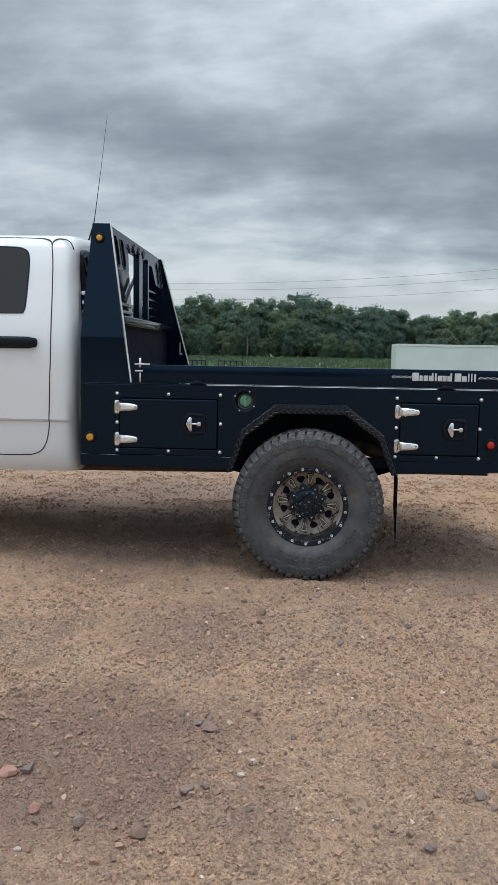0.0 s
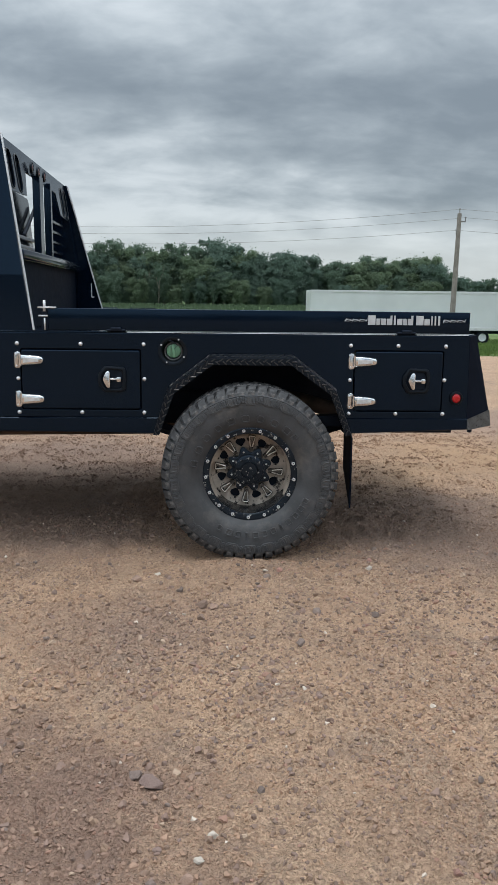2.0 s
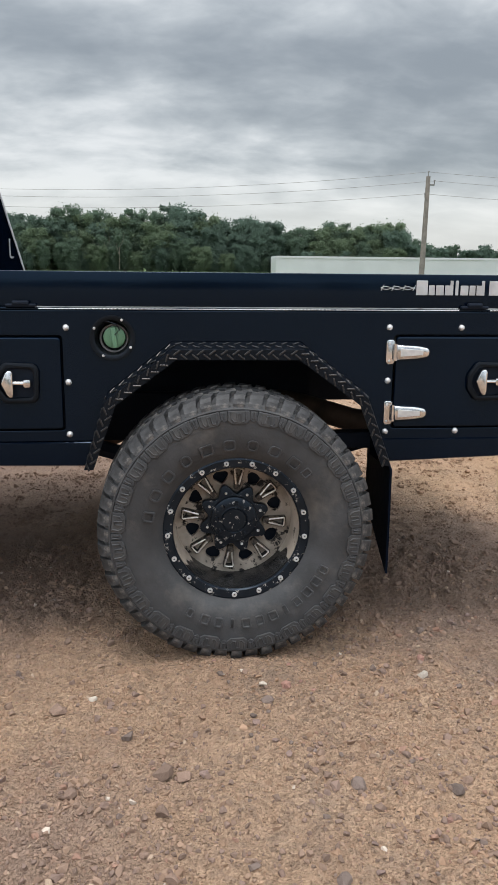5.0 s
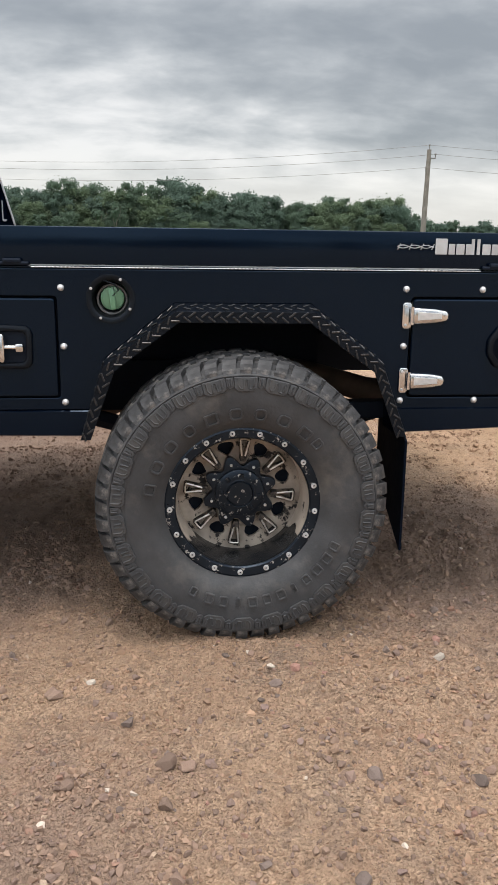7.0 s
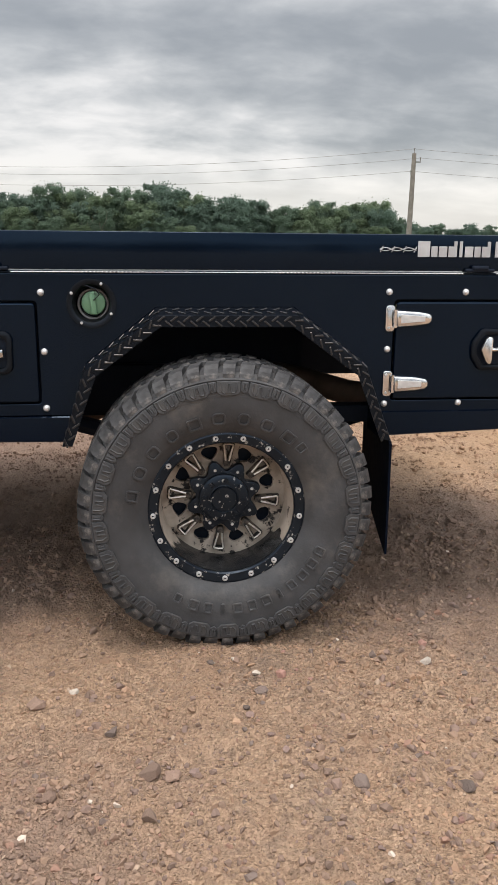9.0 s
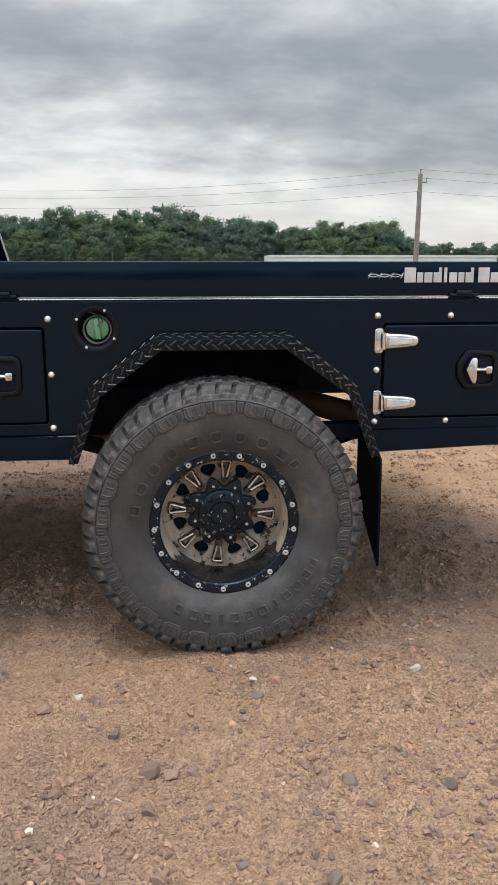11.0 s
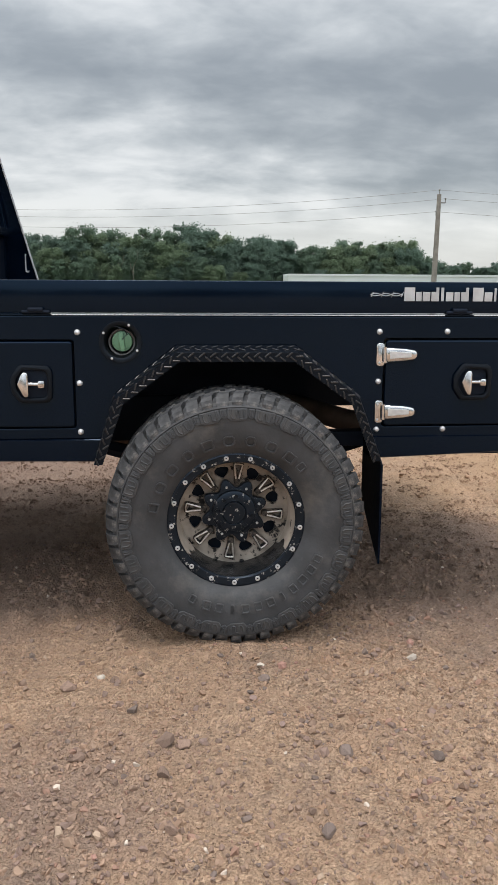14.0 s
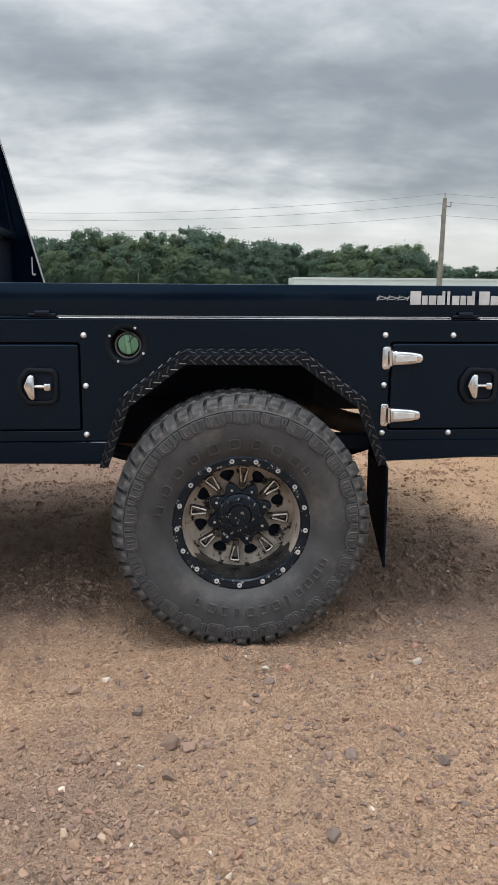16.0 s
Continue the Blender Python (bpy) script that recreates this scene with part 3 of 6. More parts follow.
rock_cloud("gravel", 22000, scatter(-1.7, 1.7, -3.0, 0.9, 1.5, 21), lambda r, n: 0.0040 + 0.0062 * r.rand(n) ** 2.6, RUBBLE, M_PEBBLE, "loose brown and grey gravel on the clay", 0.2, seed=5)
rock_cloud("coarse_gravel", 6000, scatter(-1.7, 1.7, -3.0, 0.9, 1.7, 61), lambda r, n: 0.0070 + 0.0085 * r.rand(n) ** 2.6, RUBBLE, M_PEBBLE, "coarse mauve and brown stones in clusters on the clay", 0.2, seed=6)
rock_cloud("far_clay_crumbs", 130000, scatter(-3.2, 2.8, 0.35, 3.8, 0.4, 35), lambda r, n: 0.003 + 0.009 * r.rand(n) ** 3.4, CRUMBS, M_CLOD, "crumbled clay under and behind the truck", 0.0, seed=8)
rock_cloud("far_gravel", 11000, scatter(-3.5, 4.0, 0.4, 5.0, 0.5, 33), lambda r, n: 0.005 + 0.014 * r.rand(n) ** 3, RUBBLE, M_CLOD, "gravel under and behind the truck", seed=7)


# ---- trees, field, distance ----
def leaf_crown(seed, height, width, low, clumps=85, per=170, leaf=0.23):
    """A crown of clumps, each a shell of small leaf sprays, with gaps between."""
    rs = np.random.RandomState(seed)

    def reach(h):
        """The crown's radius at a height, both parts of the whole."""
        return width * (0.32 + 0.68 * math.sin(math.pi * min(1, 0.16 + 0.84 * (1 - (h - low) / (1.02 - low))) ** 0.8))

    V = []
    for h in np.sort(low + (1 - low) * rs.rand(clumps) ** 0.8):
        a, r = rs.rand() * 2 * math.pi, reach(h) * (0.42 + 0.52 * rs.rand())
        c = np.array([r * math.cos(a), r * math.sin(a), h * height])
        rad = (0.12 + 0.22 * rs.rand() ** 1.5) * width * (1.2 - 0.4 * h)
        p = c + rs.randn(per, 3) * rad * (0.62, 0.62, 0.5)
        # sprays face outwards from the crown and up to the light
        d = 0.55 * rs.randn(per, 3) + 0.35 * np.array([math.cos(a), math.sin(a), 0.0]) + (0, 0, 0.4)
        u = rs.randn(per, 3)
        u -= (u * d).sum(1)[:, None] * d * 0.9 / (d * d).sum(1)[:, None]
        u /= np.linalg.norm(u, axis=1)[:, None]
        w = np.cross(d + 0.3 * rs.randn(per, 3), u)
        w /= np.linalg.norm(w, axis=1)[:, None]
        s = leaf * (0.6 + 0.8 * rs.rand(per, 1))
        V.append(np.stack([p - u * s, p + w * s * 0.62, p + u * s * 1.05, p - w * s * 0.58], 1).reshape(-1, 3))
    V = np.concatenate(V)
    faces = np.arange(len(V)).reshape(-1, 4).tolist()
    # the dense inside of the crown
    hs, na = np.linspace(max(low - 0.05, 0.0), 0.86, 12), 18
    base = len(V)
    ring = []
    for h in hs:
        for k in range(na):
            r, a = reach(max(h, low)) * (0.50 + 0.14 * rs.rand()), 2 * math.pi * k / na
            ring.append((r * math.cos(a), r * math.sin(a), h * height + 0.35 * rs.randn()))
    for j in range(len(hs) - 1):
        for k in range(na):
            q = (k + 1) % na
            faces.append([base + j * na + k, base + j * na + q, base + (j + 1) * na + q, base + (j + 1) * na + k])
    return V.tolist() + ring, faces


def build_tree(seed, height, width, low, material, label):
    t = thing("tree", (0, 0, 0), label, "tree", "wood at the edge of the field")
    v, f = leaf_crown(seed, height, width, low)
    mesh_part("crown", v, f, material, t, True)
    rs = random.Random(seed)
    bm = bmesh.new()
    tube(bm, [(0, 0, -0.4), (0.1, 0, height * 0.3), (0.05, 0.1, height * 0.62), (0, 0, height * 0.9)], 0.2, 7, [0.26, 0.19, 0.11, 0.03])
    for i in range(7):
        h, a, l = height * (0.25 + 0.09 * i), rs.random() * 6.28, width * (0.75 - 0.07 * i)
        tube(bm, [(0.06, 0, h), (l * 0.5 * math.cos(a), l * 0.5 * math.sin(a), h + l * 0.4), (l * math.cos(a), l * math.sin(a), h + l * 0.75)], 0.05, 5, [0.09, 0.05, 0.015])
    part("trunk", bm, M_BARK, t)
    return t


TREES = [build_tree(s, h, w, low, m, lab) for s, h, w, low, m, lab in (
    (1, 14.0, 4.6, 0.10, M_LEAF, "broad green deciduous tree at the field's edge"),
    (2, 12.6, 4.2, 0.06, M_LEAF_B, "dense dark green deciduous tree at the field's edge"),
    (3, 15.2, 3.6, 0.22, M_LEAF, "tall narrow green tree with a bare trunk"),
    (4, 11.5, 5.0, 0.04, M_LEAF_Y, "wide pale green tree at the field's edge"),
    (5, 13.2, 4.4, 0.08, M_LEAF_B, "round dark green tree at the field's edge"))]


def plant_trees():
    rs = random.Random(11)
    used = [False] * len(TREES)

    def put(k, x, y, s):
        z = float(ground_z(x, y)) - 0.5
        m = pose(x, y, z, 0, 0, rs.uniform(0, 360))
        if used[k]:
            ob = copy_thing(TREES[k], m)
        else:
            ob, used[k] = TREES[k], True
            ob.matrix_basis = m
        ob.scale = (s * rs.uniform(0.92, 1.1), s * rs.uniform(0.92, 1.1), s)

    # heights of the wood's outline along its front
    line_x = [-140, -37, -30, -25, -18, -12, -4, 2.4, 8, 14, 20, 30, 41, 48, 55, 61, 64]
    line_h = [13.0, 13.0, 13.0, 15.0, 13.6, 14.6, 13.4, 15.2, 12.8, 12.6, 13.3, 12.2, 11.7, 12.6, 13.2, 10.0, 7.5]
    tall = [14.0, 12.6, 15.2, 11.5, 13.2]
    for row, (y, step, drop) in enumerate(((200, 3.4, 0.0), (195.5, 4.6, 2.6), (191.5, 2.9, 6.8))):
        x = -48.0
        while x < (66.0 if row < 1 else 63.0):
            k = rs.randrange(5)
            h = np.interp(x, line_x, line_h) - drop + rs.uniform(-2.3, 0.9)
            put(k, x, y + rs.uniform(-1.5, 1.5), max(h, 3.5) / tall[k])
            x += step * rs.uniform(0.75, 1.25)
    # the wood farther back, past the gap
    x = 96.0
    while x < 175:
        k = rs.randrange(5)
        put(k, x, 300 + rs.uniform(-5, 5), rs.uniform(8.6, 11.0) / tall[k])
        x += rs.uniform(2.6, 4.2)
    # unseen trees added on the lot's near side, darkening what the black panels mirror
    x = -60.0
    while x < 60:
        k = rs.randrange(5)
        put(k, x, -72 + rs.uniform(-4, 4), rs.uniform(8.0, 11.0) / tall[k])
        x += rs.uniform(4.0, 6.0)


plant_trees()


def build_bare_trees():
    """Two pale leaning trunks with thin crowns in front of the wood."""
    for x, lean, h in ((-11.6, 0.35, 9.2), (-15.6, 1.1, 8.4)):
        gz = float(ground_z(x, 190))
        t = thing("tree", (x, 190, gz), "thin tree with a pale bare trunk in front of the wood", "tree", "wood at the edge of the field")
        bm = bmesh.new()
        tube(bm, [(0, 0, -0.3), (0.1, 0, h * 0.35), (lean * 0.6, 0, h * 0.7), (lean, 0, h)], 0.1, 7, [0.11, 0.09, 0.06, 0.02])
        tube(bm, [(0.15, 0, h * 0.4), (-0.5, 0.1, h * 0.66), (-0.7, 0.1, h * 0.9)], 0.05, 5, [0.08, 0.06, 0.02])
        tube(bm, [(lean * 0.5, 0, h * 0.6), (lean + 0.7, 0.1, h * 0.8), (lean + 1.0, 0, h)], 0.05, 5, [0.07, 0.05, 0.02])
        part("trunk", bm, M_PALE_BARK, t)
        v, f = leaf_crown(int(x * 7) % 97, h, 1.5, 0.72, 12, 40, 0.3)
        mesh_part("crown", v, f, M_LEAF, t)


build_bare_trees()


def blades(name, n, x0, x1, y0, y1, h, w, material, label, seed, rows=0.0):
    rs = np.random.RandomState(seed)
    x, y = rs.uniform(x0, x1, n), rs.uniform(y0, y1, n)
    if rows:
        y = np.round(y / rows) * rows + 0.1 * rs.randn(n)
    z, a = ground_z(x, y), rs.rand(n) * 6.28
    hh = h * (0.6 + 0.7 * rs.rand(n))
    dx, dy = np.cos(a) * w, np.sin(a) * w
    lx, ly = 0.35 * hh * rs.randn(n), 0.35 * hh * rs.randn(n)
    V = np.stack([np.stack([x - dx, y - dy, z - 0.03], -1), np.stack([x + dx, y + dy, z - 0.03], -1),
                  np.stack([x + lx + dx * 0.6, y + ly + dy * 0.6, z + hh * 0.8], -1), np.stack([x + lx * 1.5 - dx * 0.2, y + ly * 1.5, z + hh], -1)], 1)
    ob = mesh_part(name, V.reshape(-1, 3).tolist(), np.arange(4 * n).reshape(-1, 4).tolist(), material)
    return tagged(ob, label, "plants", kind="stuff")


blades("field_crop", 26000, -90, 75, 72, 188, 0.55, 0.16, M_CROP, "rows of young green crop in the field", 41, rows=1.5)
blades("grass", 30000, 6, 36, 25, 60, 0.16, 0.03, M_GRASS, "rough green grass along the edge of the lot", 43)


def build_trailer():
    x0, x1, y0, y1, top, low, gz = 7.1, 23.2, 52.0, 54.6, 1.97, -0.62, -1.72
    t = thing("semi_trailer", (15, 53, gz), "long white box semi trailer parked on the grass", "trailer")
    bm = bmesh.new()
    box(bm, (x0, y0, low), (x1, y1, top), 0.04)
    o = part("box_body", bm, M_TRAILER, t)
    bm = bmesh.new()
    box(bm, (x0 - 0.02, y0 - 0.03, top - 0.13), (x1 + 0.02, y0 - 0.001, top + 0.02), 0.01)
    part("top_rail", bm, M_TRAILER, t)
    bm = bmesh.new()
    box(bm, (x0 - 0.02, y0 - 0.03, low - 0.12), (x1 + 0.02, y0 - 0.001, low + 0.1), 0.01)
    part("bottom_rail", bm, M_STEEL, t)
    bm = bmesh.new()
    for y in (y0 + 0.7, y1 - 0.7):
        box(bm, (x0 + 0.4, y - 0.08, low - 0.35), (x1 - 0.2, y + 0.08, low - 0.001))
    box(bm, (x0 + 2.2, y0 + 0.3, gz + 0.02), (x0 + 2.4, y0 + 0.5, low - 0.35))
    box(bm, (x0 + 2.2, y1 - 0.5, gz + 0.02), (x0 + 2.4, y1 - 0.3, low - 0.35))
    part("underframe", bm, M_BLACK_MATT, t)
    wheel = None
    for x in (18.37, 19.56):
        for y in (y0 + 0.12, y1 - 0.12 - 0.5):
            m = pose(x, y, gz + 0.5)
            if wheel is None:
                bm = bmesh.new()
                lathe(bm, [(0.28, 0.0), (0.46, 0.0), (0.5, 0.05), (0.5, 0.45), (0.46, 0.5), (0.28, 0.5)], 36, closed=True)
                wheel = part("wheel", bm, M_RUBBER_BLACK, t)
                bm = bmesh.new()
                lathe(bm, [(0.0, 0.06), (0.11, 0.05), (0.13, 0.09), (0.24, 0.1), (0.285, 0.0), (0.27, -0.01), (0.22, 0.07), (0.0, 0.07)], 28)
                disc = part("wheel_disc", bm, M_WHITE, wheel)
                wheel.matrix_basis = m
                first = disc
            else:
                w = again("wheel", wheel, m, t)
                again("wheel_disc", first, pose(0, 0, 0), w)
    t.location = (0, 0, 0)
    return t


build_trailer()


def build_pole():
    x, y = 15.25, 45.4
    gz = float(ground_z(x, y))
    t = thing("utility_pole", (0, 0, 0), "weathered wooden utility pole with a short bracket", "utility pole")
    bm = bmesh.new()
    tube(bm, [(x - 0.12, y, gz - 0.3), (x - 0.03, y, 2.5), (x + 0.03, y, 6.6)], 0.14, 12, [0.19, 0.16, 0.125])
    part("pole", bm, M_POLE, t)
    for dx, z, side in ((0.03, 6.85, 0), (0.42, 6.35, 1), (-0.12, 5.6, 1)):
        bm = bmesh.new()
        lathe(bm, [(0.0, -0.25), (0.03, -0.25), (0.03, -0.03), (0.06, -0.02), (0.06, 0.03), (0.03, 0.06), (0.0, 0.06)], 10, "z", pose(x + dx, y, z))
        if side:
            box(bm, (min(x, x + dx), y - 0.04, z - 0.27), (max(x, x + dx), y + 0.04, z - 0.19), 0.01)
        part("insulator", bm, M_WIRE, t)
    t.location = (0, 0, 0)
    # three lines that sag from the pole to the next ones out of sight
    for (dx, z, sag, zl, zr) in ((0.03, 6.85, 0.85, 7.4, 6.0), (0.42, 6.35, 0.85, 7.0, 5.6), (-0.12, 5.6, 0.8, 6.3, 4.8)):
        bm = bmesh.new()
        a, b, c = Vector((-30, 58, zl)), Vector((x + dx, y, z)), Vector((46, 40, zr))
        pts = []
        for p, q, s in ((a, b, sag * 1.35), (b, c, sag * 0.55)):
            for i in range(24):
                k = i / 24
                v = p.lerp(q, k)
                v.z -= 4 * s * k * (1 - k)
                pts.append(v)
        tube(bm, pts + [c], 0.0105, 5)
        tagged(part("power_line", bm, M_WIRE), "thin dark overhead power line sagging from the pole", "power line", "overhead lines")


build_pole()


def build_pipe_rack(x, y, w, label):
    gz = float(ground_z(x, y))
    t = thing("pipe_rack", (x, y, gz), label, "rack", "pipe racks by the field")
    top = 0.66 - gz
    for i in range(5):
        bm = bmesh.new()
        tube(bm, [(i * w / 4, 0, -0.05), (i * w / 4, 0, top)], 0.035, 6)
        part("post", bm, M_BLACK_MATT, t)
    for k in range(4):
        bm = bmesh.new()
        tube(bm, [(0, 0, top * (0.25 + 0.25 * k)), (w, 0, top * (0.25 + 0.25 * k))], 0.03, 6)
        part("rail", bm, M_BLACK_MATT, t)
    return t


build_pipe_rack(-6.7, 45, 1.1, "black steel pipe rack standing by the field")
build_pipe_rack(-4.8, 45, 1.5, "wider black steel pipe rack standing by the field")


# ---- the truck ----
truck = thing("flatbed_truck", (0, 0, 0), "white crew-cab pickup truck with a black steel flatbed body on gravel", "truck")
YC = 0.96  # the truck's middle line
XZ = lambda y: (lambda a, b: (a, y, b))
ARCH = [(-0.464, 0.590), (-0.391, 0.817), (-0.196, 0.970), (0.196, 0.970), (0.394, 0.820), (0.481, 0.590)]
FOLD = [(-0.467, 0.588), (-0.400, 0.798), (-0.195, 0.953), (0.198, 0.953), (0.404, 0.801), (0.484, 0.588)]
RIM_EDGE = [(-0.438, 0.588), (-0.367, 0.785), (-0.186, 0.921), (0.186, 0.920), (0.378, 0.780), (0.453, 0.588)]


def inset(poly, d):
    """The open outline moved inwards, towards the wheel."""
    out = []
    for i, p in enumerate(poly):
        a, b = Vector(poly[max(i - 1, 0)]), Vector(poly[min(i + 1, len(poly) - 1)])
        n1 = (Vector(p) - a) if i else (b - Vector(p))
        n2 = (b - Vector(p)) if i < len(poly) - 1 else n1
        n1, n2 = n1.normalized(), n2.normalized()
        m = Vector((n1.y, -n1.x)) + Vector((n2.y, -n2.x))
        m = m.normalized() / max(0.5, m.normalized().dot(Vector((n1.y, -n1.x))))
        out.append((p[0] + m.x * d, p[1] + m.y * d))
    return out


def build_bed():
    # near side: one bent sheet with the arch, two door openings and the filler's hole cut out
    doors = ((-1.084, -0.530, 0.704, 0.982), (0.500, 0.928, 0.700, 0.986))
    bm = bmesh.new()
    outer = [(-1.315, 0.664), (-0.436, 0.664), *ARCH[1:5], (0.447, 0.660), (1.062, 0.660), (1.055, 1.062), (-1.313, 1.062)]
    holes = [rounded(d[0] - 0.006, d[1] + 0.006, d[2] - 0.006, d[3] + 0.006, 0.012) for d in doors] + [circle(-0.375, 0.981, 0.058, 36)]
    plate(bm, outer, holes, XZ(0.0), (0, 0.02, 0), 0.002)
    side = part("side_panel", bm, M_BLACK, truck, "glossy black steel side panel")
    # far side and front, plain
    bm = bmesh.new()
    plate(bm, outer, [], XZ(2 * YC - 0.02), (0, 0.02, 0))
    part("far_side_panel", bm, M_BLACK, truck)
    bm = bmesh.new()
    box(bm, (-1.313, 0.021, 0.60), (-1.295, 2 * YC - 0.021, 1.045), 0.003)
    part("front_panel", bm, M_BLACK, truck)
    bm = bmesh.new()
    box(bm, (-1.313, 0.003, 1.0635), (1.06, 2 * YC - 0.003, 1.070), 0.002)
    part("deck", bm, M_BLACK, truck)
    # bright ragged weld along the deck's edge
    for xa, xb in ((-0.590, 0.695), (0.795, 1.05)):
        bm = bmesh.new()
        cnt = int((xb - xa) / 0.0055)
        tube(bm, [(xa + (xb - xa) * i / cnt, -0.0005, 1.0668) for i in range(cnt + 1)], 0.002, 6, [0.0008 + 0.0010 * (i % 2) for i in range(cnt + 1)])
        part("edge_weld", bm, M_STEEL, truck, "bright bare weld bead")
    # boxes behind the doors, so that nothing shows through
    for x0, x1 in ((-1.28, -0.50), (0.52, 1.02)):
        bm = bmesh.new()
        box(bm, (x0, 0.03, 0.60), (x1, 0.42, 1.05))
        part("toolbox", bm, M_BLACK_MATT, truck)
    # sill rails under the panel, which widen towards the arch
    for xa, xb, za, zb in ((-1.315, -0.448, 0.012, 0.0), (0.462, 1.064, 0.0, 0.022)):
        bm = bmesh.new()
        rows = []
        for x, dz in ((xa, za), (xb, zb)):
            sec = [(0.012, 0.6635), (-0.001, 0.6612), (-0.0045, 0.6585), (-0.0045, 0.640 + dz * 0.5), (-0.0045, 0.588 + dz), (0.004, 0.584 + dz), (0.12, 0.584 + dz), (0.12, 0.655)]
            rows.append([bm.verts.new((x, y, z)) for y, z in sec])
        for i in range(8):
            bm.faces.new((rows[0][i], rows[1][i], rows[1][(i + 1) % 8], rows[0][(i + 1) % 8]))
        bm.faces.new(rows[0]), bm.faces.new(rows[1][::-1])
        bmesh.ops.recalc_face_normals(bm, faces=bm.faces)
        part("sill_rail", bm, M_BLACK, truck)
    # dome bolts
    bm = bmesh.new()
    lathe(bm, [(0.0, -0.0085), (0.004, -0.008), (0.0075, -0.0055), (0.0095, -0.002), (0.0098, 0.0005), (0.0, 0.0005)], 20)
    bolt = part("bolt", bm, M_STEEL, side, smooth=50)
    places = [(x, z) for x in (-1.102, -0.807, -0.512) for z in (1.011, 0.686)] + [(-1.102, 0.846), (-0.510, 0.847)]
    places += [(x, z) for x in (0.477, 0.7075, 0.940) for z in (1.014, 0.685)] + [(0.478, 0.848), (0.940, 0.850)]
    for i, (x, z) in enumerate(places):
        if i == 0:
            bolt.matrix_basis = pose(x, -0.0005, z)
        else:
            again("bolt", bolt, pose(x, -0.0005, z), side)
    for d in doors:
        build_toolbox_door(*d)
    build_filler(-0.375, 0.981)
    for x, z, mat, lab in ((-1.258, 0.758, M_AMBER, "round amber marker light"), (1.003, 0.763, M_RED, "round red marker light")):
        build_marker(x, -0.001, z, mat, lab, 0.031)


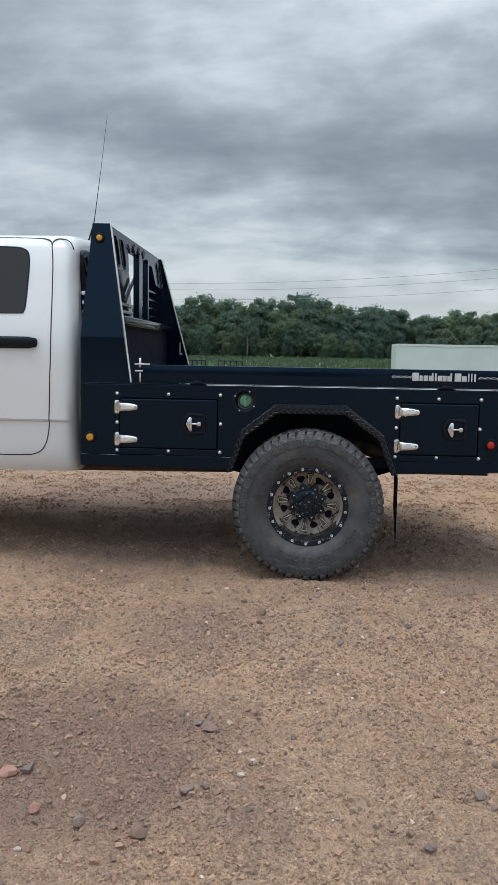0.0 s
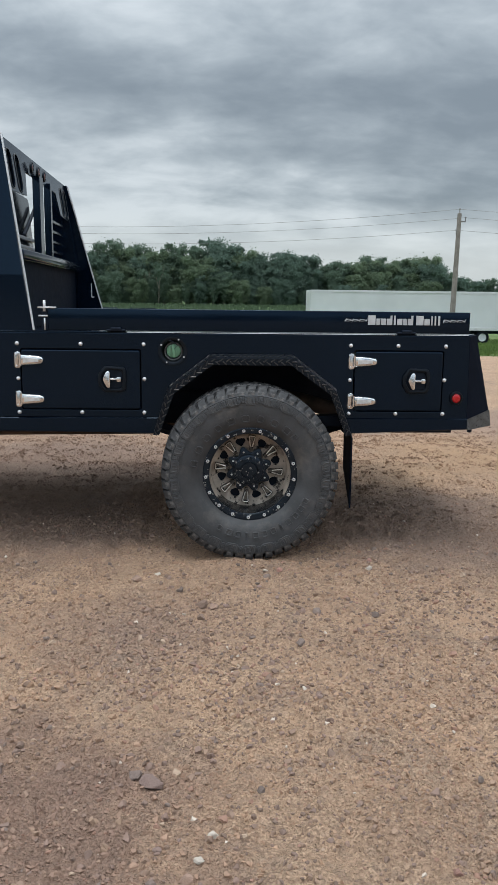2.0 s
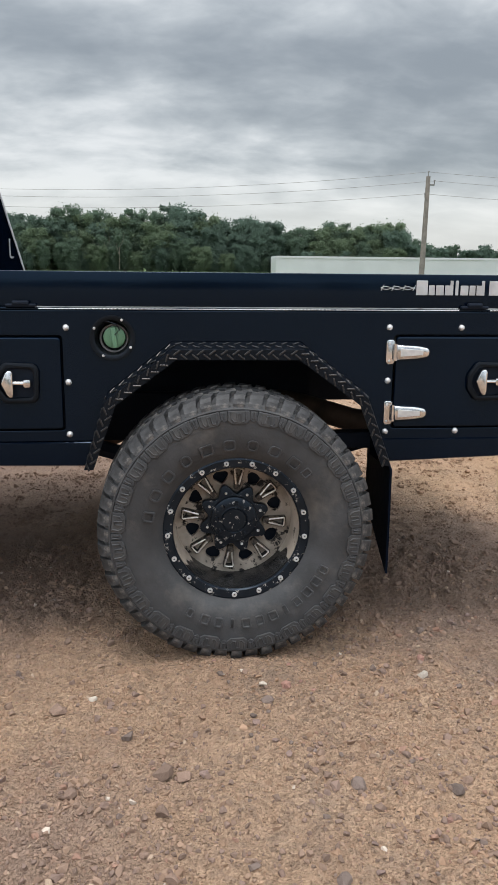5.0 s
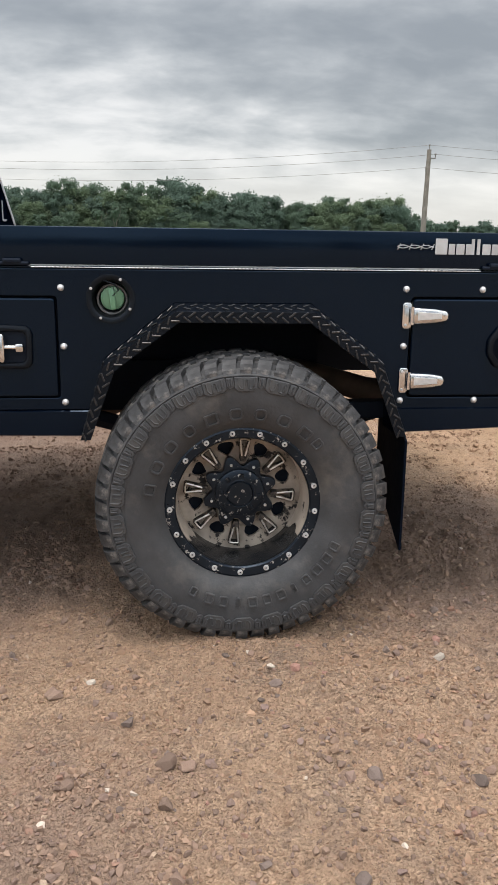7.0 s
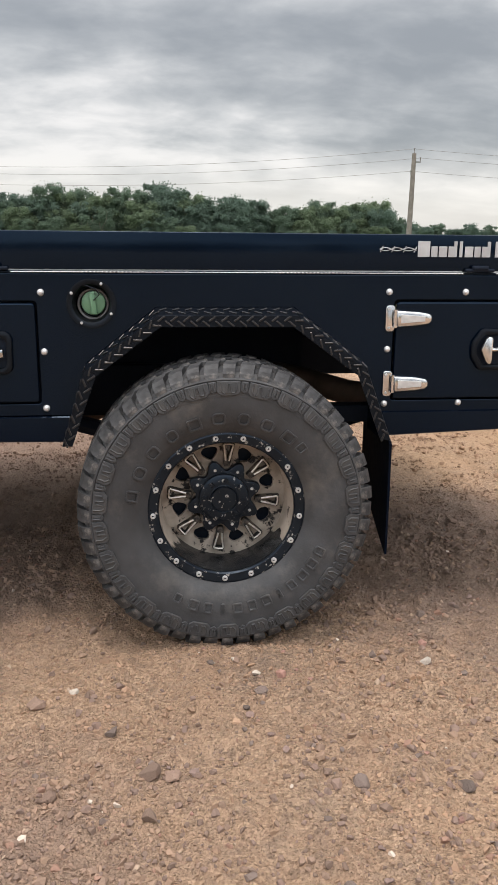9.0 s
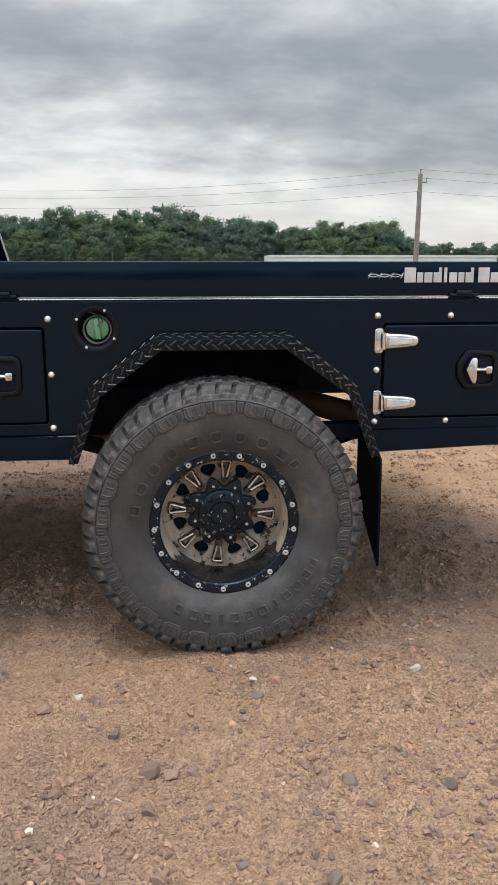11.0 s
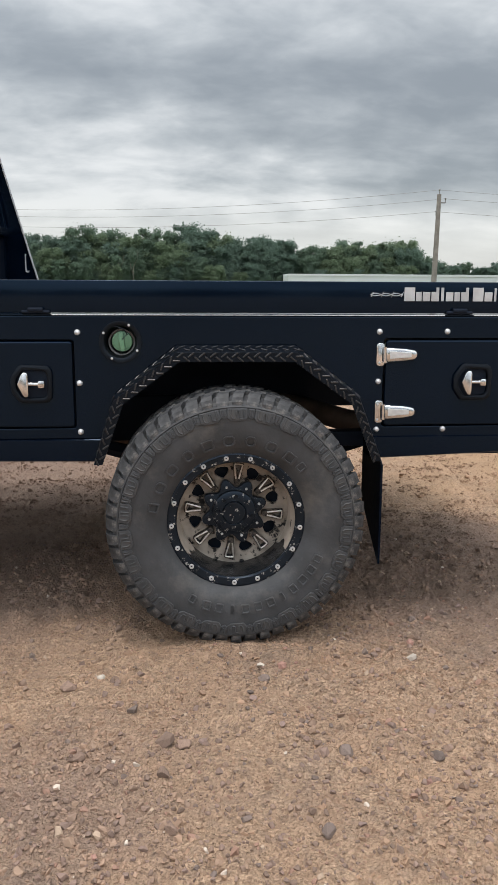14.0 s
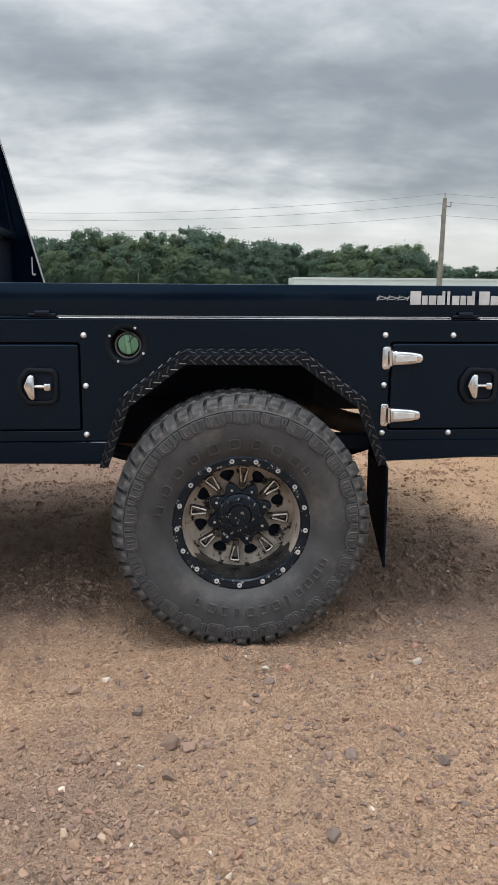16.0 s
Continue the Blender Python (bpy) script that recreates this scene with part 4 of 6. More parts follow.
def build_toolbox_door(x0, x1, z0, z1):
    bm = bmesh.new()
    ox, oz = x1 - 0.128, (z0 + z1) / 2 + 0.003
    plate(bm, rounded(x0, x1, z0, z1, 0.010), [], XZ(-0.007), (0, 0.02, 0), 0.005)
    door = part("toolbox_door", bm, M_BLACK, truck, "glossy black steel toolbox door")
    # strap hinges with a base plate and two screws
    for z in (z1 - 0.048, z0 + 0.046):
        bm = bmesh.new()
        plate(bm, rounded(x0 - 0.032, x0 - 0.004, z - 0.038, z + 0.038, 0.010), [], XZ(-0.007), (0, 0.0065, 0), 0.002)
        lathe(bm, [(0.0, -0.026), (0.007, -0.026), (0.007, 0.026), (0.0, 0.026)], 14, "z", None)
        pin = [v for v in bm.verts if abs(v.co.x) < 0.01 and abs(v.co.y) < 0.01 and abs(v.co.z) < 0.03]
        bmesh.ops.translate(bm, verts=pin, vec=(x0 - 0.004, -0.010, z))
        a, b = x0 - 0.002, x0 + 0.104
        sub = [(a, z - 0.024), (b - 0.040, z - 0.0205), (b - 0.010, z - 0.0155), (b - 0.002, z - 0.011), (b, z - 0.005), (b, z + 0.005), (b - 0.002, z + 0.011), (b - 0.010, z + 0.0155), (b - 0.040, z + 0.0205), (a, z + 0.024)]
        plate(bm, sub, [], XZ(-0.021), (0, 0.0138, 0), 0.0066)
        hinge = part("hinge", bm, M_CHROME, door, "chrome strap hinge", 60)
        bm = bmesh.new()
        plate(bm, [(a + 0.012, z - 0.0125), (b - 0.022, z - 0.0075), (b - 0.022, z + 0.0075), (a + 0.012, z + 0.0125)], [], XZ(-0.0228), (0, 0.003, 0), 0.001)
        part("hinge_rib", bm, M_STEEL, hinge)
        bm = bmesh.new()
        box(bm, (x0 - 0.0125, -0.0085, z - 0.021), (x0 - 0.0105, -0.0065, z + 0.021), 0.0005, 1)
        part("hinge_slot", bm, M_GROOVE, hinge, "dark slot beside the hinge pin")
        for dz in (-0.027, 0.027):
            bm = bmesh.new()
            lathe(bm, [(0.0, -0.0095), (0.0035, -0.009), (0.004, -0.007), (0.0, -0.007)], 10)
            bmesh.ops.translate(bm, verts=bm.verts, vec=(x0 - 0.022, 0, z + dz))
            part("screw", bm, M_STEEL, door)
    # latch: a rubber bezel with cut corners, a dark pan and a chrome T-handle
    bm = bmesh.new()
    out = [(-0.069, -0.012), (-0.066, -0.026), (-0.044, -0.057), (-0.034, -0.061), (0.042, -0.060), (0.055, -0.055), (0.062, -0.042), (0.064, 0.036), (0.058, 0.052), (0.046, 0.060), (-0.032, 0.063), (-0.043, 0.058), (-0.066, 0.026), (-0.069, 0.014)]
    outer = [(ox + a, oz + b) for a, b in out]
    inner = [(ox + a * 0.74, oz + b * 0.72) for a, b in out]
    plate(bm, outer, [inner], XZ(-0.021), (0, 0.0135, 0), 0.006)
    part("latch_bezel", bm, M_RUBBER_BLACK, door, "black rubber latch bezel", 35)
    bm = bmesh.new()
    plate(bm, inner, [], XZ(-0.0085), (0, 0.0012, 0))
    part("latch_pan", bm, M_BLACK_MATT, door)
    bm = bmesh.new()
    hx = ox - 0.020
    plate(bm, [(hx - 0.026, oz + 0.002), (hx - 0.012, oz + 0.034), (hx - 0.004, oz + 0.041), (hx + 0.006, oz + 0.040), (hx + 0.010, oz + 0.032), (hx + 0.010, oz - 0.030), (hx + 0.007, oz - 0.041), (hx - 0.002, oz - 0.041), (hx - 0.010, oz - 0.032)], [], XZ(-0.036), (0, 0.016, 0), 0.006)
    tube(bm, [(hx, -0.025, oz + 0.002), (ox + 0.026, -0.025, oz + 0.001)], 0.0062, 10)
    box(bm, (ox + 0.018, -0.033, oz - 0.012), (ox + 0.041, -0.015, oz + 0.013), 0.006)
    tube(bm, [(hx - 0.002, -0.02, oz), (hx - 0.002, -0.0075, oz)], 0.008, 10)
    part("latch_handle", bm, M_CHROME, door, "chrome T-shaped latch handle", 35)


def build_filler(x, z):
    bm = bmesh.new()
    lathe(bm, [(0.066, -0.0015), (0.068, -0.006), (0.060, -0.007), (0.053, -0.003), (0.046, 0.020), (0.044, 0.045), (0.0, 0.048), (0.0, 0.052), (0.05, 0.05), (0.057, 0.012), (0.058, -0.0015)], 48, m=pose(x, 0, z), closed=True)
    dish = part("fuel_filler", bm, M_RUBBER_BLACK, truck, "round recessed black fuel filler", 40)
    bm = bmesh.new()
    lathe(bm, [(0.0, 0.016), (0.026, 0.016), (0.0325, 0.019), (0.034, 0.024), (0.034, 0.047), (0.0, 0.047)], 40)
    box(bm, (-0.008, 0.004, -0.031), (0.008, 0.017, 0.031), 0.003, m=pose(0, 0, 0, 0, -6, 0))
    bmesh.ops.translate(bm, verts=bm.verts, vec=(x + 0.004, 0, z))
    neck = bmesh.new()
    lathe(neck, [(0.036, 0.030), (0.038, 0.022), (0.043, 0.021), (0.0455, 0.030), (0.044, 0.046), (0.036, 0.046)], 40, m=pose(x + 0.003, 0, z - 0.003), closed=True)
    part("filler_neck", neck, M_NECK, dish, "grey ring of the filler neck", 40)
    part("fuel_cap", bm, M_CAP, dish, "green plastic fuel cap with a grip bar", 35)
    bm = bmesh.new()
    tube(bm, [(x - 0.028, 0.002, z + 0.050), (x - 0.012, -0.004, z + 0.049), (x + 0.012, -0.004, z + 0.040), (x + 0.022, -0.001, z + 0.024), (x + 0.006, 0.0, z + 0.008)], 0.0022, 8)
    part("cap_tether", bm, M_RUBBER_BLACK, dish)
    for a in (62, 152, 242, 332):
        bm = bmesh.new()
        lathe(bm, [(0.0, -0.010), (0.0035, -0.0095), (0.0045, -0.0065), (0.0, -0.0065)], 10, m=pose(x + 0.0605 * math.cos(radians(a)), 0, z + 0.0605 * math.sin(radians(a))))
        part("screw", bm, M_STEEL, dish)


def build_marker(x, y, z, mat, label, r, m=None):
    bm = bmesh.new()
    lathe(bm, [(r * 0.72, -0.004), (r * 0.78, -0.012), (r * 0.98, -0.011), (r * 1.08, -0.004), (r * 1.08, 0.0), (r * 0.72, 0.0)], 32, closed=True)
    bmesh.ops.transform(bm, matrix=m or pose(x, y, z), verts=bm.verts)
    ring = part("marker_light", bm, M_RUBBER_BLACK, truck, label, 40)
    bm = bmesh.new()
    lathe(bm, [(0.0, -0.0125), (r * 0.5, -0.0115), (r * 0.68, -0.009), (r * 0.74, -0.004), (r * 0.74, -0.001), (0.0, -0.001)], 32)
    bmesh.ops.transform(bm, matrix=m or pose(x, y, z), verts=bm.verts)
    part("lens", bm, mat, ring, smooth=50)


def build_side_board():
    bm = bmesh.new()
    box(bm, (-0.955, 0.004, 1.0738), (1.052, 0.034, 1.176), 0.003, 3)
    board = part("side_board", bm, M_BLACK, truck, "black removable side board on the deck edge", 30)
    # plain bars for the maker's name, as tall as its letters
    x = 0.556
    # (width, shape): tall block, low block, low block with a stem at its left or right, thin stem
    words = ((("T", 0.036), ("L", 0.019), ("L", 0.025), ("R", 0.026), ("S", 0.016), ("L", 0.025), ("L", 0.019), ("R", 0.026)), (("T", 0.036), ("L", 0.027), ("S", 0.0125), ("S", 0.0125), ("S", 0.0165)))
    for word in words:
        for kind, w in word:
            bm = bmesh.new()
            if kind == "S":
                box(bm, (x + w * 0.2, 0.0022, 1.1135), (x + w * 0.8, 0.0038, 1.158), 0.0006, 1)
            else:
                box(bm, (x, 0.0022, 1.1135), (x + w, 0.0038, 1.158 if kind == "T" else 1.1435), 0.0006, 1)
            if kind == "R":
                box(bm, (x + w * 0.62, 0.0022, 1.1435), (x + w, 0.0038, 1.158), 0.0005, 1)
            part("print_bar", bm, M_WHITE_PRINT, board)
            x += w + 0.0038
        x += 0.0105
    # two twisted strands with barbs on either side
    for xa, xb in ((0.443, 0.552), (x - 0.004, x + 0.106)):
        for ph in (0, math.pi):
            bm = bmesh.new()
            pts = [(xa + (xb - xa) * i / 40, 0.0030, 1.1345 + 0.0042 * math.sin(ph + 3.2 * 2 * math.pi * i / 80)) for i in range(41)]
            tube(bm, pts, 0.0013, 6)
            part("print_strand", bm, M_WHITE_PRINT, board)
        for k in (0.05, 0.36, 0.68, 0.97):
            bx = xa + (xb - xa) * k
            bm = bmesh.new()
            tube(bm, [(bx - 0.004, 0.0030, 1.1345 - 0.0085), (bx + 0.004, 0.0030, 1.1345 + 0.0085)], 0.0012, 6)
            part("print_barb", bm, M_WHITE_PRINT, board)
    # pivots on which it stands
    for px in (-0.640, 0.745):
        bm = bmesh.new()
        box(bm, (px - 0.045, -0.006, 1.0705), (px + 0.045, 0.03, 1.081), 0.004)
        box(bm, (px - 0.025, -0.010, 1.0755), (px + 0.025, 0.004, 1.090), 0.005)
        part("pivot", bm, M_BLACK_MATT, board)
    # latch post at the front end
    bm = bmesh.new()
    tube(bm, [(-0.970, 0.000, 1.16), (-0.970, 0.000, 1.212)], 0.006, 10)
    tube(bm, [(-0.970, 0.000, 1.075), (-0.970, 0.000, 1.13)], 0.004, 8)
    tube(bm, [(-1.000, -0.003, 1.178), (-0.915, -0.003, 1.178)], 0.004, 8)
    tube(bm, [(-0.998, -0.003, 1.14), (-0.955, -0.003, 1.14)], 0.004, 8)
    part("board_latch", bm, M_STEEL, board, smooth=50)
    bm = bmesh.new()
    box(bm, (-0.985, 0.008, 1.0705), (-0.957, 0.030, 1.178), 0.003)
    part("latch_bracket", bm, M_BLACK_MATT, board)


def rack_x(z):
    return -1.029 - 0.126 * (z - 1.077) / 0.885


def build_rack():
    """The headache rack: two leaning side posts, a header with slots, a window with bars and a closed foot."""
    y0 = lambda z: 0.006 if z < 1.326 else 0.006 + 0.052 * (z - 1.326) / 0.636
    for far in (False, True):
        bm = bmesh.new()
        rows = []
        for z in (1.071, 1.326, 1.962):
            y = y0(z)
            xf = -1.313 if z < 1.4 else -1.253
            xr = rack_x(z) if not far else -1.155 + 0.225 * (1.962 - z) / 0.862
            if far:
                y = 2 * YC - 0.06 - y
            dy = -0.012 if far else 0.012
            rows.append([bm.verts.new(p) for p in ((xf, y, z), (xr, y, z), (xr, y + dy, z), (xf, y + dy, z))])
        for a, b in zip(rows, rows[1:]):
            for i in range(4):
                bm.faces.new((a[i], a[(i + 1) % 4], b[(i + 1) % 4], b[i]))
        bm.faces.new(rows[0]), bm.faces.new(rows[-1])
        bmesh.ops.recalc_face_normals(bm, faces=bm.faces)
        post = part("rack_side", bm, M_BLACK, truck, "leaning black steel side of the headache rack")
        # flange along its rear edge, bright because the light on it is painted in
        bm = bmesh.new()
        a, b = [((-1.155 + 0.225 * (1.962 - z) / 0.862 if far else rack_x(z)) + 0.001, (2 * YC - 0.06 - y0(z) - 0.014 if far else y0(z) - 0.001), z) for z in (1.074, 1.960)]
        va = [bm.verts.new((p[0] + dx, p[1] + dy, p[2])) for p in (a, b) for dx, dy in ((0, 0), (0.007, 0), (0.007, 0.015), (0, 0.015))]
        for i in range(4):
            bm.faces.new((va[i], va[(i + 1) % 4], va[4 + (i + 1) % 4], va[4 + i]))
        bm.faces.new(va[:4][::-1]), bm.faces.new(va[4:])
        part("edge_flange", bm, M_STEEL, post, "worn bright edge")
    # the rear face, leaning with the posts: header, gussets and window cut from one sheet
    place = lambda y, z: (rack_x(z) - 0.012, y, z)
    W0, W1 = 0.066, 2 * YC - 0.06 - 0.066
    slots = []
    for s in (0, 1):
        for k in (0, 1):
            yc = (0.205 + 0.165 * k) if s == 0 else (1.575 + 0.125 * k)
            slots.append(rounded(yc - (0.045 if s == 0 else 0.036), yc + (0.045 if s == 0 else 0.036), 1.74, 1.915, 0.035, 6))
    bm = bmesh.new()
    window = [(0.080, 1.455), (W1 - 0.015, 1.455), (W1 - 0.015, 1.715), (W1 - 0.36, 1.735), (W1 - 0.42, 1.86), (0.55, 1.86), (0.485, 1.735), (0.080, 1.715)]
    plate(bm, [(W0, 1.40), (W1, 1.40), (W1, 1.962), (W0, 1.962)], [window, *slots], place, (-0.008, 0, 0), 0.0015)
    head = part("rack_header", bm, M_BLACK, truck, "black slotted steel header of the rack")
    for ya, yb in ((0.078, 0.45), (1.515, 1.765)):
        bm = bmesh.new()
        plate(bm, [(ya, 1.735), (yb, 1.735), (yb, 1.93), (ya, 1.93)], [], lambda y, z: (rack_x(z) - 0.024, y, z), (-0.004, 0, 0))
        part("gusset_back", bm, M_BLACK_MATT, head)
    # a lighter grey rim round each slot
    for sl in slots:
        bm = bmesh.new()
        ym, zm = sum(p[0] for p in sl) / len(sl), sum(p[1] for p in sl) / len(sl)
        plate(bm, [(ym + (p[0] - ym) * 1.16, zm + (p[1] - zm) * 1.05) for p in sl], [sl], lambda y, z: (rack_x(z) - 0.0085, y, z), (-0.003, 0, 0), 0.001)
        part("slot_rim", bm, M_TREAD_BAR, head, "lighter grey slot rim")
    bm = bmesh.new()
    box(bm, (-1.125, W0, 1.071), (-1.110, W1, 1.404), 0.002)
    part("rack_foot_plate", bm, M_FLAT, truck)
    bm = bmesh.new()
    box(bm, (rack_x(1.43) - 0.05, W0, 1.405), (rack_x(1.43) + 0.012, W1, 1.445), 0.006)
    part("rack_cross_tube", bm, M_BLACK, truck, smooth=40)
    for y, w in ((0.86, 0.05), (1.14, 0.022)):
        bm = bmesh.new()
        box(bm, (-1.175, y - w, 1.44), (-1.135, y + w, 1.885), 0.004)
        part("rack_post", bm, M_BLACK, truck)
    for z in (1.50, 1.56, 1.62, 1.68):
        bm = bmesh.new()
        box(bm, (-1.165, 1.14, z - 0.009), (-1.150, 1.60, z + 0.009), 0.003)
        part("rack_bar", bm, M_BLACK, truck)
    for y in (0.65, 0.81, 0.97):
        build_marker(0, 0, 0, M_RED_DARK, "small dark red marker light on the rack header", 0.028, pose(rack_x(1.845) - 0.008, y, 1.90, 0, 0, 90))
    build_marker(0, 0, 0, M_AMBER, "round amber marker light at the top of the rack", 0.026, pose(-1.212, 0.049, 1.880, -5, 0, 0))
    # tie-down slot in the far side
    bm = bmesh.new()
    plate(bm, rounded(-1.012, -0.990, 1.225, 1.330, 0.010), [rounded(-1.006, -0.996, 1.235, 1.320, 0.005)], XZ(2 * YC - 0.0830), (0, 0.004, 0))
    part("tie_ring", bm, M_STEEL, truck)
    # whip antenna
    bm = bmesh.new()
    tube(bm, [(-1.50, 0.9, 1.96), (-1.456, 0.9, 2.11), (-1.40, 0.9, 2.52), (-1.366, 0.9, 2.79)], 0.003, 6, [0.007, 0.003, 0.0014, 0.0010])
    part("antenna", bm, M_BLACK_MATT, truck, "thin black whip antenna")


def build_flare():
    """The fender flare: a folded strip of diamond plate, its face raised with short bars."""
    bm = bmesh.new()
    sec = []
    for (ax, az), (mx, mz), (ix, iz) in zip(ARCH, FOLD, RIM_EDGE):
        cx, cz = mx * 0.94 + ix * 0.06, mz * 0.94 + iz * 0.06
        sec.append([bm.verts.new(p) for p in ((ax, 0.03, az), (ax, -0.002, az), (mx, -0.062, mz), (cx, -0.066, cz), (ix, -0.066, iz), (ix, -0.061, iz), (mx * 0.9 + ix * 0.1, 0.03, mz * 0.9 + iz * 0.1))])
    for a, b in zip(sec, sec[1:]):
        for i in range(7):
            bm.faces.new((a[i], a[(i + 1) % 7], b[(i + 1) % 7], b[i]))
    bm.faces.new(sec[0]), bm.faces.new(sec[-1])
    bmesh.ops.recalc_face_normals(bm, faces=bm.faces)
    flare = part("fender_flare", bm, M_TREAD, truck, "black diamond-plate fender flare")
    # raised bars on face and top, each a piece
    bm = bmesh.new()
    box(bm, (-0.0125, -0.0028, -0.0006), (0.0125, 0.0028, 0.0030), 0.0012, 1)
    bar = part("tread_bar", bm, M_TREAD_BAR, flare)
    first = True
    def lay(p, along, out, turn):
        """A bar's pose on a face: its place, the face's run, the way out of the face."""
        x = along.normalized()
        z = (out - x * out.dot(x)).normalized()
        m = Matrix((x, z.cross(x), z)).transposed().to_4x4()
        return Matrix.Translation(p) @ m @ pose(0, 0, 0, 0, 0, turn)

    at = lambda ring, y: [Vector((x, y, z)) for x, z in ring]
    rings = at(ARCH, -0.002), at(FOLD, -0.062), at(FOLD, -0.066), at(RIM_EDGE, -0.066)
    for i in range(5):
        run = rings[1][i + 1] - rings[1][i]
        n = int(run.length / 0.0335)
        shelf_out = run.cross(rings[1][i] - rings[0][i])
        shelf_out = shelf_out if shelf_out.dot(Vector((0, 0, 1)) + Vector((rings[1][i].x + rings[1][i + 1].x, 0, 0))) > 0 else -shelf_out
        spot = lambda lo, hi, k, j: lo[i].lerp(lo[i + 1], j).lerp(hi[i].lerp(hi[i + 1], j), k)
        for j in range(n):
            ms = [lay(spot(rings[2], rings[3], 0.30, (j + 0.25) / n), run, Vector((0, -1, 0)), 38), lay(spot(rings[2], rings[3], 0.72, (j + 0.75) / n), run, Vector((0, -1, 0)), -38),
                  lay(spot(rings[0], rings[1], 0.28, (j + 0.5) / n), run, shelf_out, 38), lay(spot(rings[0], rings[1], 0.70, (j + 0.95) / n), run, shelf_out, -38)]
            for m in ms:
                if first:
                    bar.matrix_basis, first = m, False
                else:
                    again("tread_bar", bar, m, flare)
    # inner wheel house
    bm = bmesh.new()
    house = inset(ARCH, 0.006)[1:5]
    sec = [[bm.verts.new((x, y, z)) for y in (0.021, 0.50)] for x, z in [(house[0][0] - 0.03, 0.70), *house[:3], (0.318, 0.862)]]
    for a, b in zip(sec, sec[1:]):
        bm.faces.new((a[0], b[0], b[1], a[1]))
    bmesh.ops.solidify(bm, geom=bm.faces[:], thickness=0.004)
    part("wheel_house", bm, M_BLACK_MATT, truck)
    bm = bmesh.new()
    plate(bm, [(-0.47, 0.60), *[(x, z + 0.004) for x, z in house[:3]], (0.318, 0.866), (0.318, 0.60)], [], XZ(0.50), (0, 0.004, 0))
    part("wheel_house_wall", bm, M_BLACK_MATT, truck)
    # mud flap behind the tyre
    bm = bmesh.new()
    rows = []
    for za, zb, ya in ((0.640, 0.690, 0.030), (0.600, 0.620, 0.000), (0.572, 0.600, -0.056), (0.42, 0.46, -0.060), (0.225, 0.335, -0.060)):
        rows.append([bm.verts.new(p) for p in ((0.484, ya, za), (0.532, 0.42, zb), (0.539, 0.42, zb), (0.491, ya, za))])
    for a, b in zip(rows, rows[1:]):
        for i in range(4):
            bm.faces.new((a[i], a[(i + 1) % 4], b[(i + 1) % 4], b[i]))
    bm.faces.new(rows[0]), bm.faces.new(rows[-1])
    bmesh.ops.recalc_face_normals(bm, faces=bm.faces)
    flap = part("mud_flap", bm, M_FLAT, truck, "black rubber mud flap")
    bm = bmesh.new()
    lathe(bm, [(0.0, -0.004), (0.006, -0.003), (0.007, 0.0), (0.0, 0.0)], 10, "x", pose(0.4878, 0.06, 0.585))
    part("rivet", bm, M_STEEL, flap)


def build_tail():
    """The rear corner, cut off at an angle and running out towards the bottom."""
    bm = bmesh.new()
    v = [bm.verts.new(p) for p in ((1.057, 0.0, 1.062), (1.064, 0.0, 0.660), (1.062, 0.002, 0.606), (1.235, 0.155, 0.606), (1.225, 0.15, 0.680), (1.105, 0.052, 1.066))]
    w = [bm.verts.new(q.co + Vector((-0.012, 0.012, 0))) for q in v]
    bm.faces.new((v[0], v[1], v[4], v[5])), bm.faces.new((v[1], v[2], v[3], v[4]))
    bm.faces.new((w[5], w[4], w[1], w[0])), bm.faces.new((w[4], w[3], w[2], w[1]))
    for i in range(6):
        bm.faces.new((v[(i + 1) % 6], v[i], w[i], w[(i + 1) % 6]))
    bmesh.ops.recalc_face_normals(bm, faces=bm.faces)
    part("rear_corner", bm, M_FLAT, truck)
    bm = bmesh.new()
    box(bm, (0.0, 0.0, 0.0), (0.024, 2 * YC - 0.30, 0.45), 0.004, m=pose(1.205, 0.15, 0.615, 0, -15, 0))
    part("tail_board", bm, M_BLACK, truck)
    bm = bmesh.new()
    v = [bm.verts.new(p) for p in ((1.066, 0.000, 0.658), (1.229, 0.150, 0.686), (1.238, 0.143, 0.606), (1.068, -0.010, 0.606))]
    w = [bm.verts.new(q.co + Vector((-0.003, 0.006, 0))) for q in v]
    bm.faces.new(v), bm.faces.new(w[::-1])
    for i in range(4):
        bm.faces.new((v[(i + 1) % 4], v[i], w[i], w[(i + 1) % 4]))
    bmesh.ops.recalc_face_normals(bm, faces=bm.faces)
    # grey instead of black: the sky's reflection is put into the skirt's colour
    part("corner_skirt", bm, M_TREAD_BAR, truck)
    bm = bmesh.new()
    tube(bm, [(1.10, 0.06, 0.612), (1.10, 0.06, 0.585)], 0.012, 10)
    part("plug", bm, M_BLACK_MATT, truck)
    bm = bmesh.new()
    box(bm, (1.04, 0.07, 1.045), (1.108, 2 * YC - 0.07, 1.068), 0.004)
    part("tail_edge", bm, M_BLACK, truck)


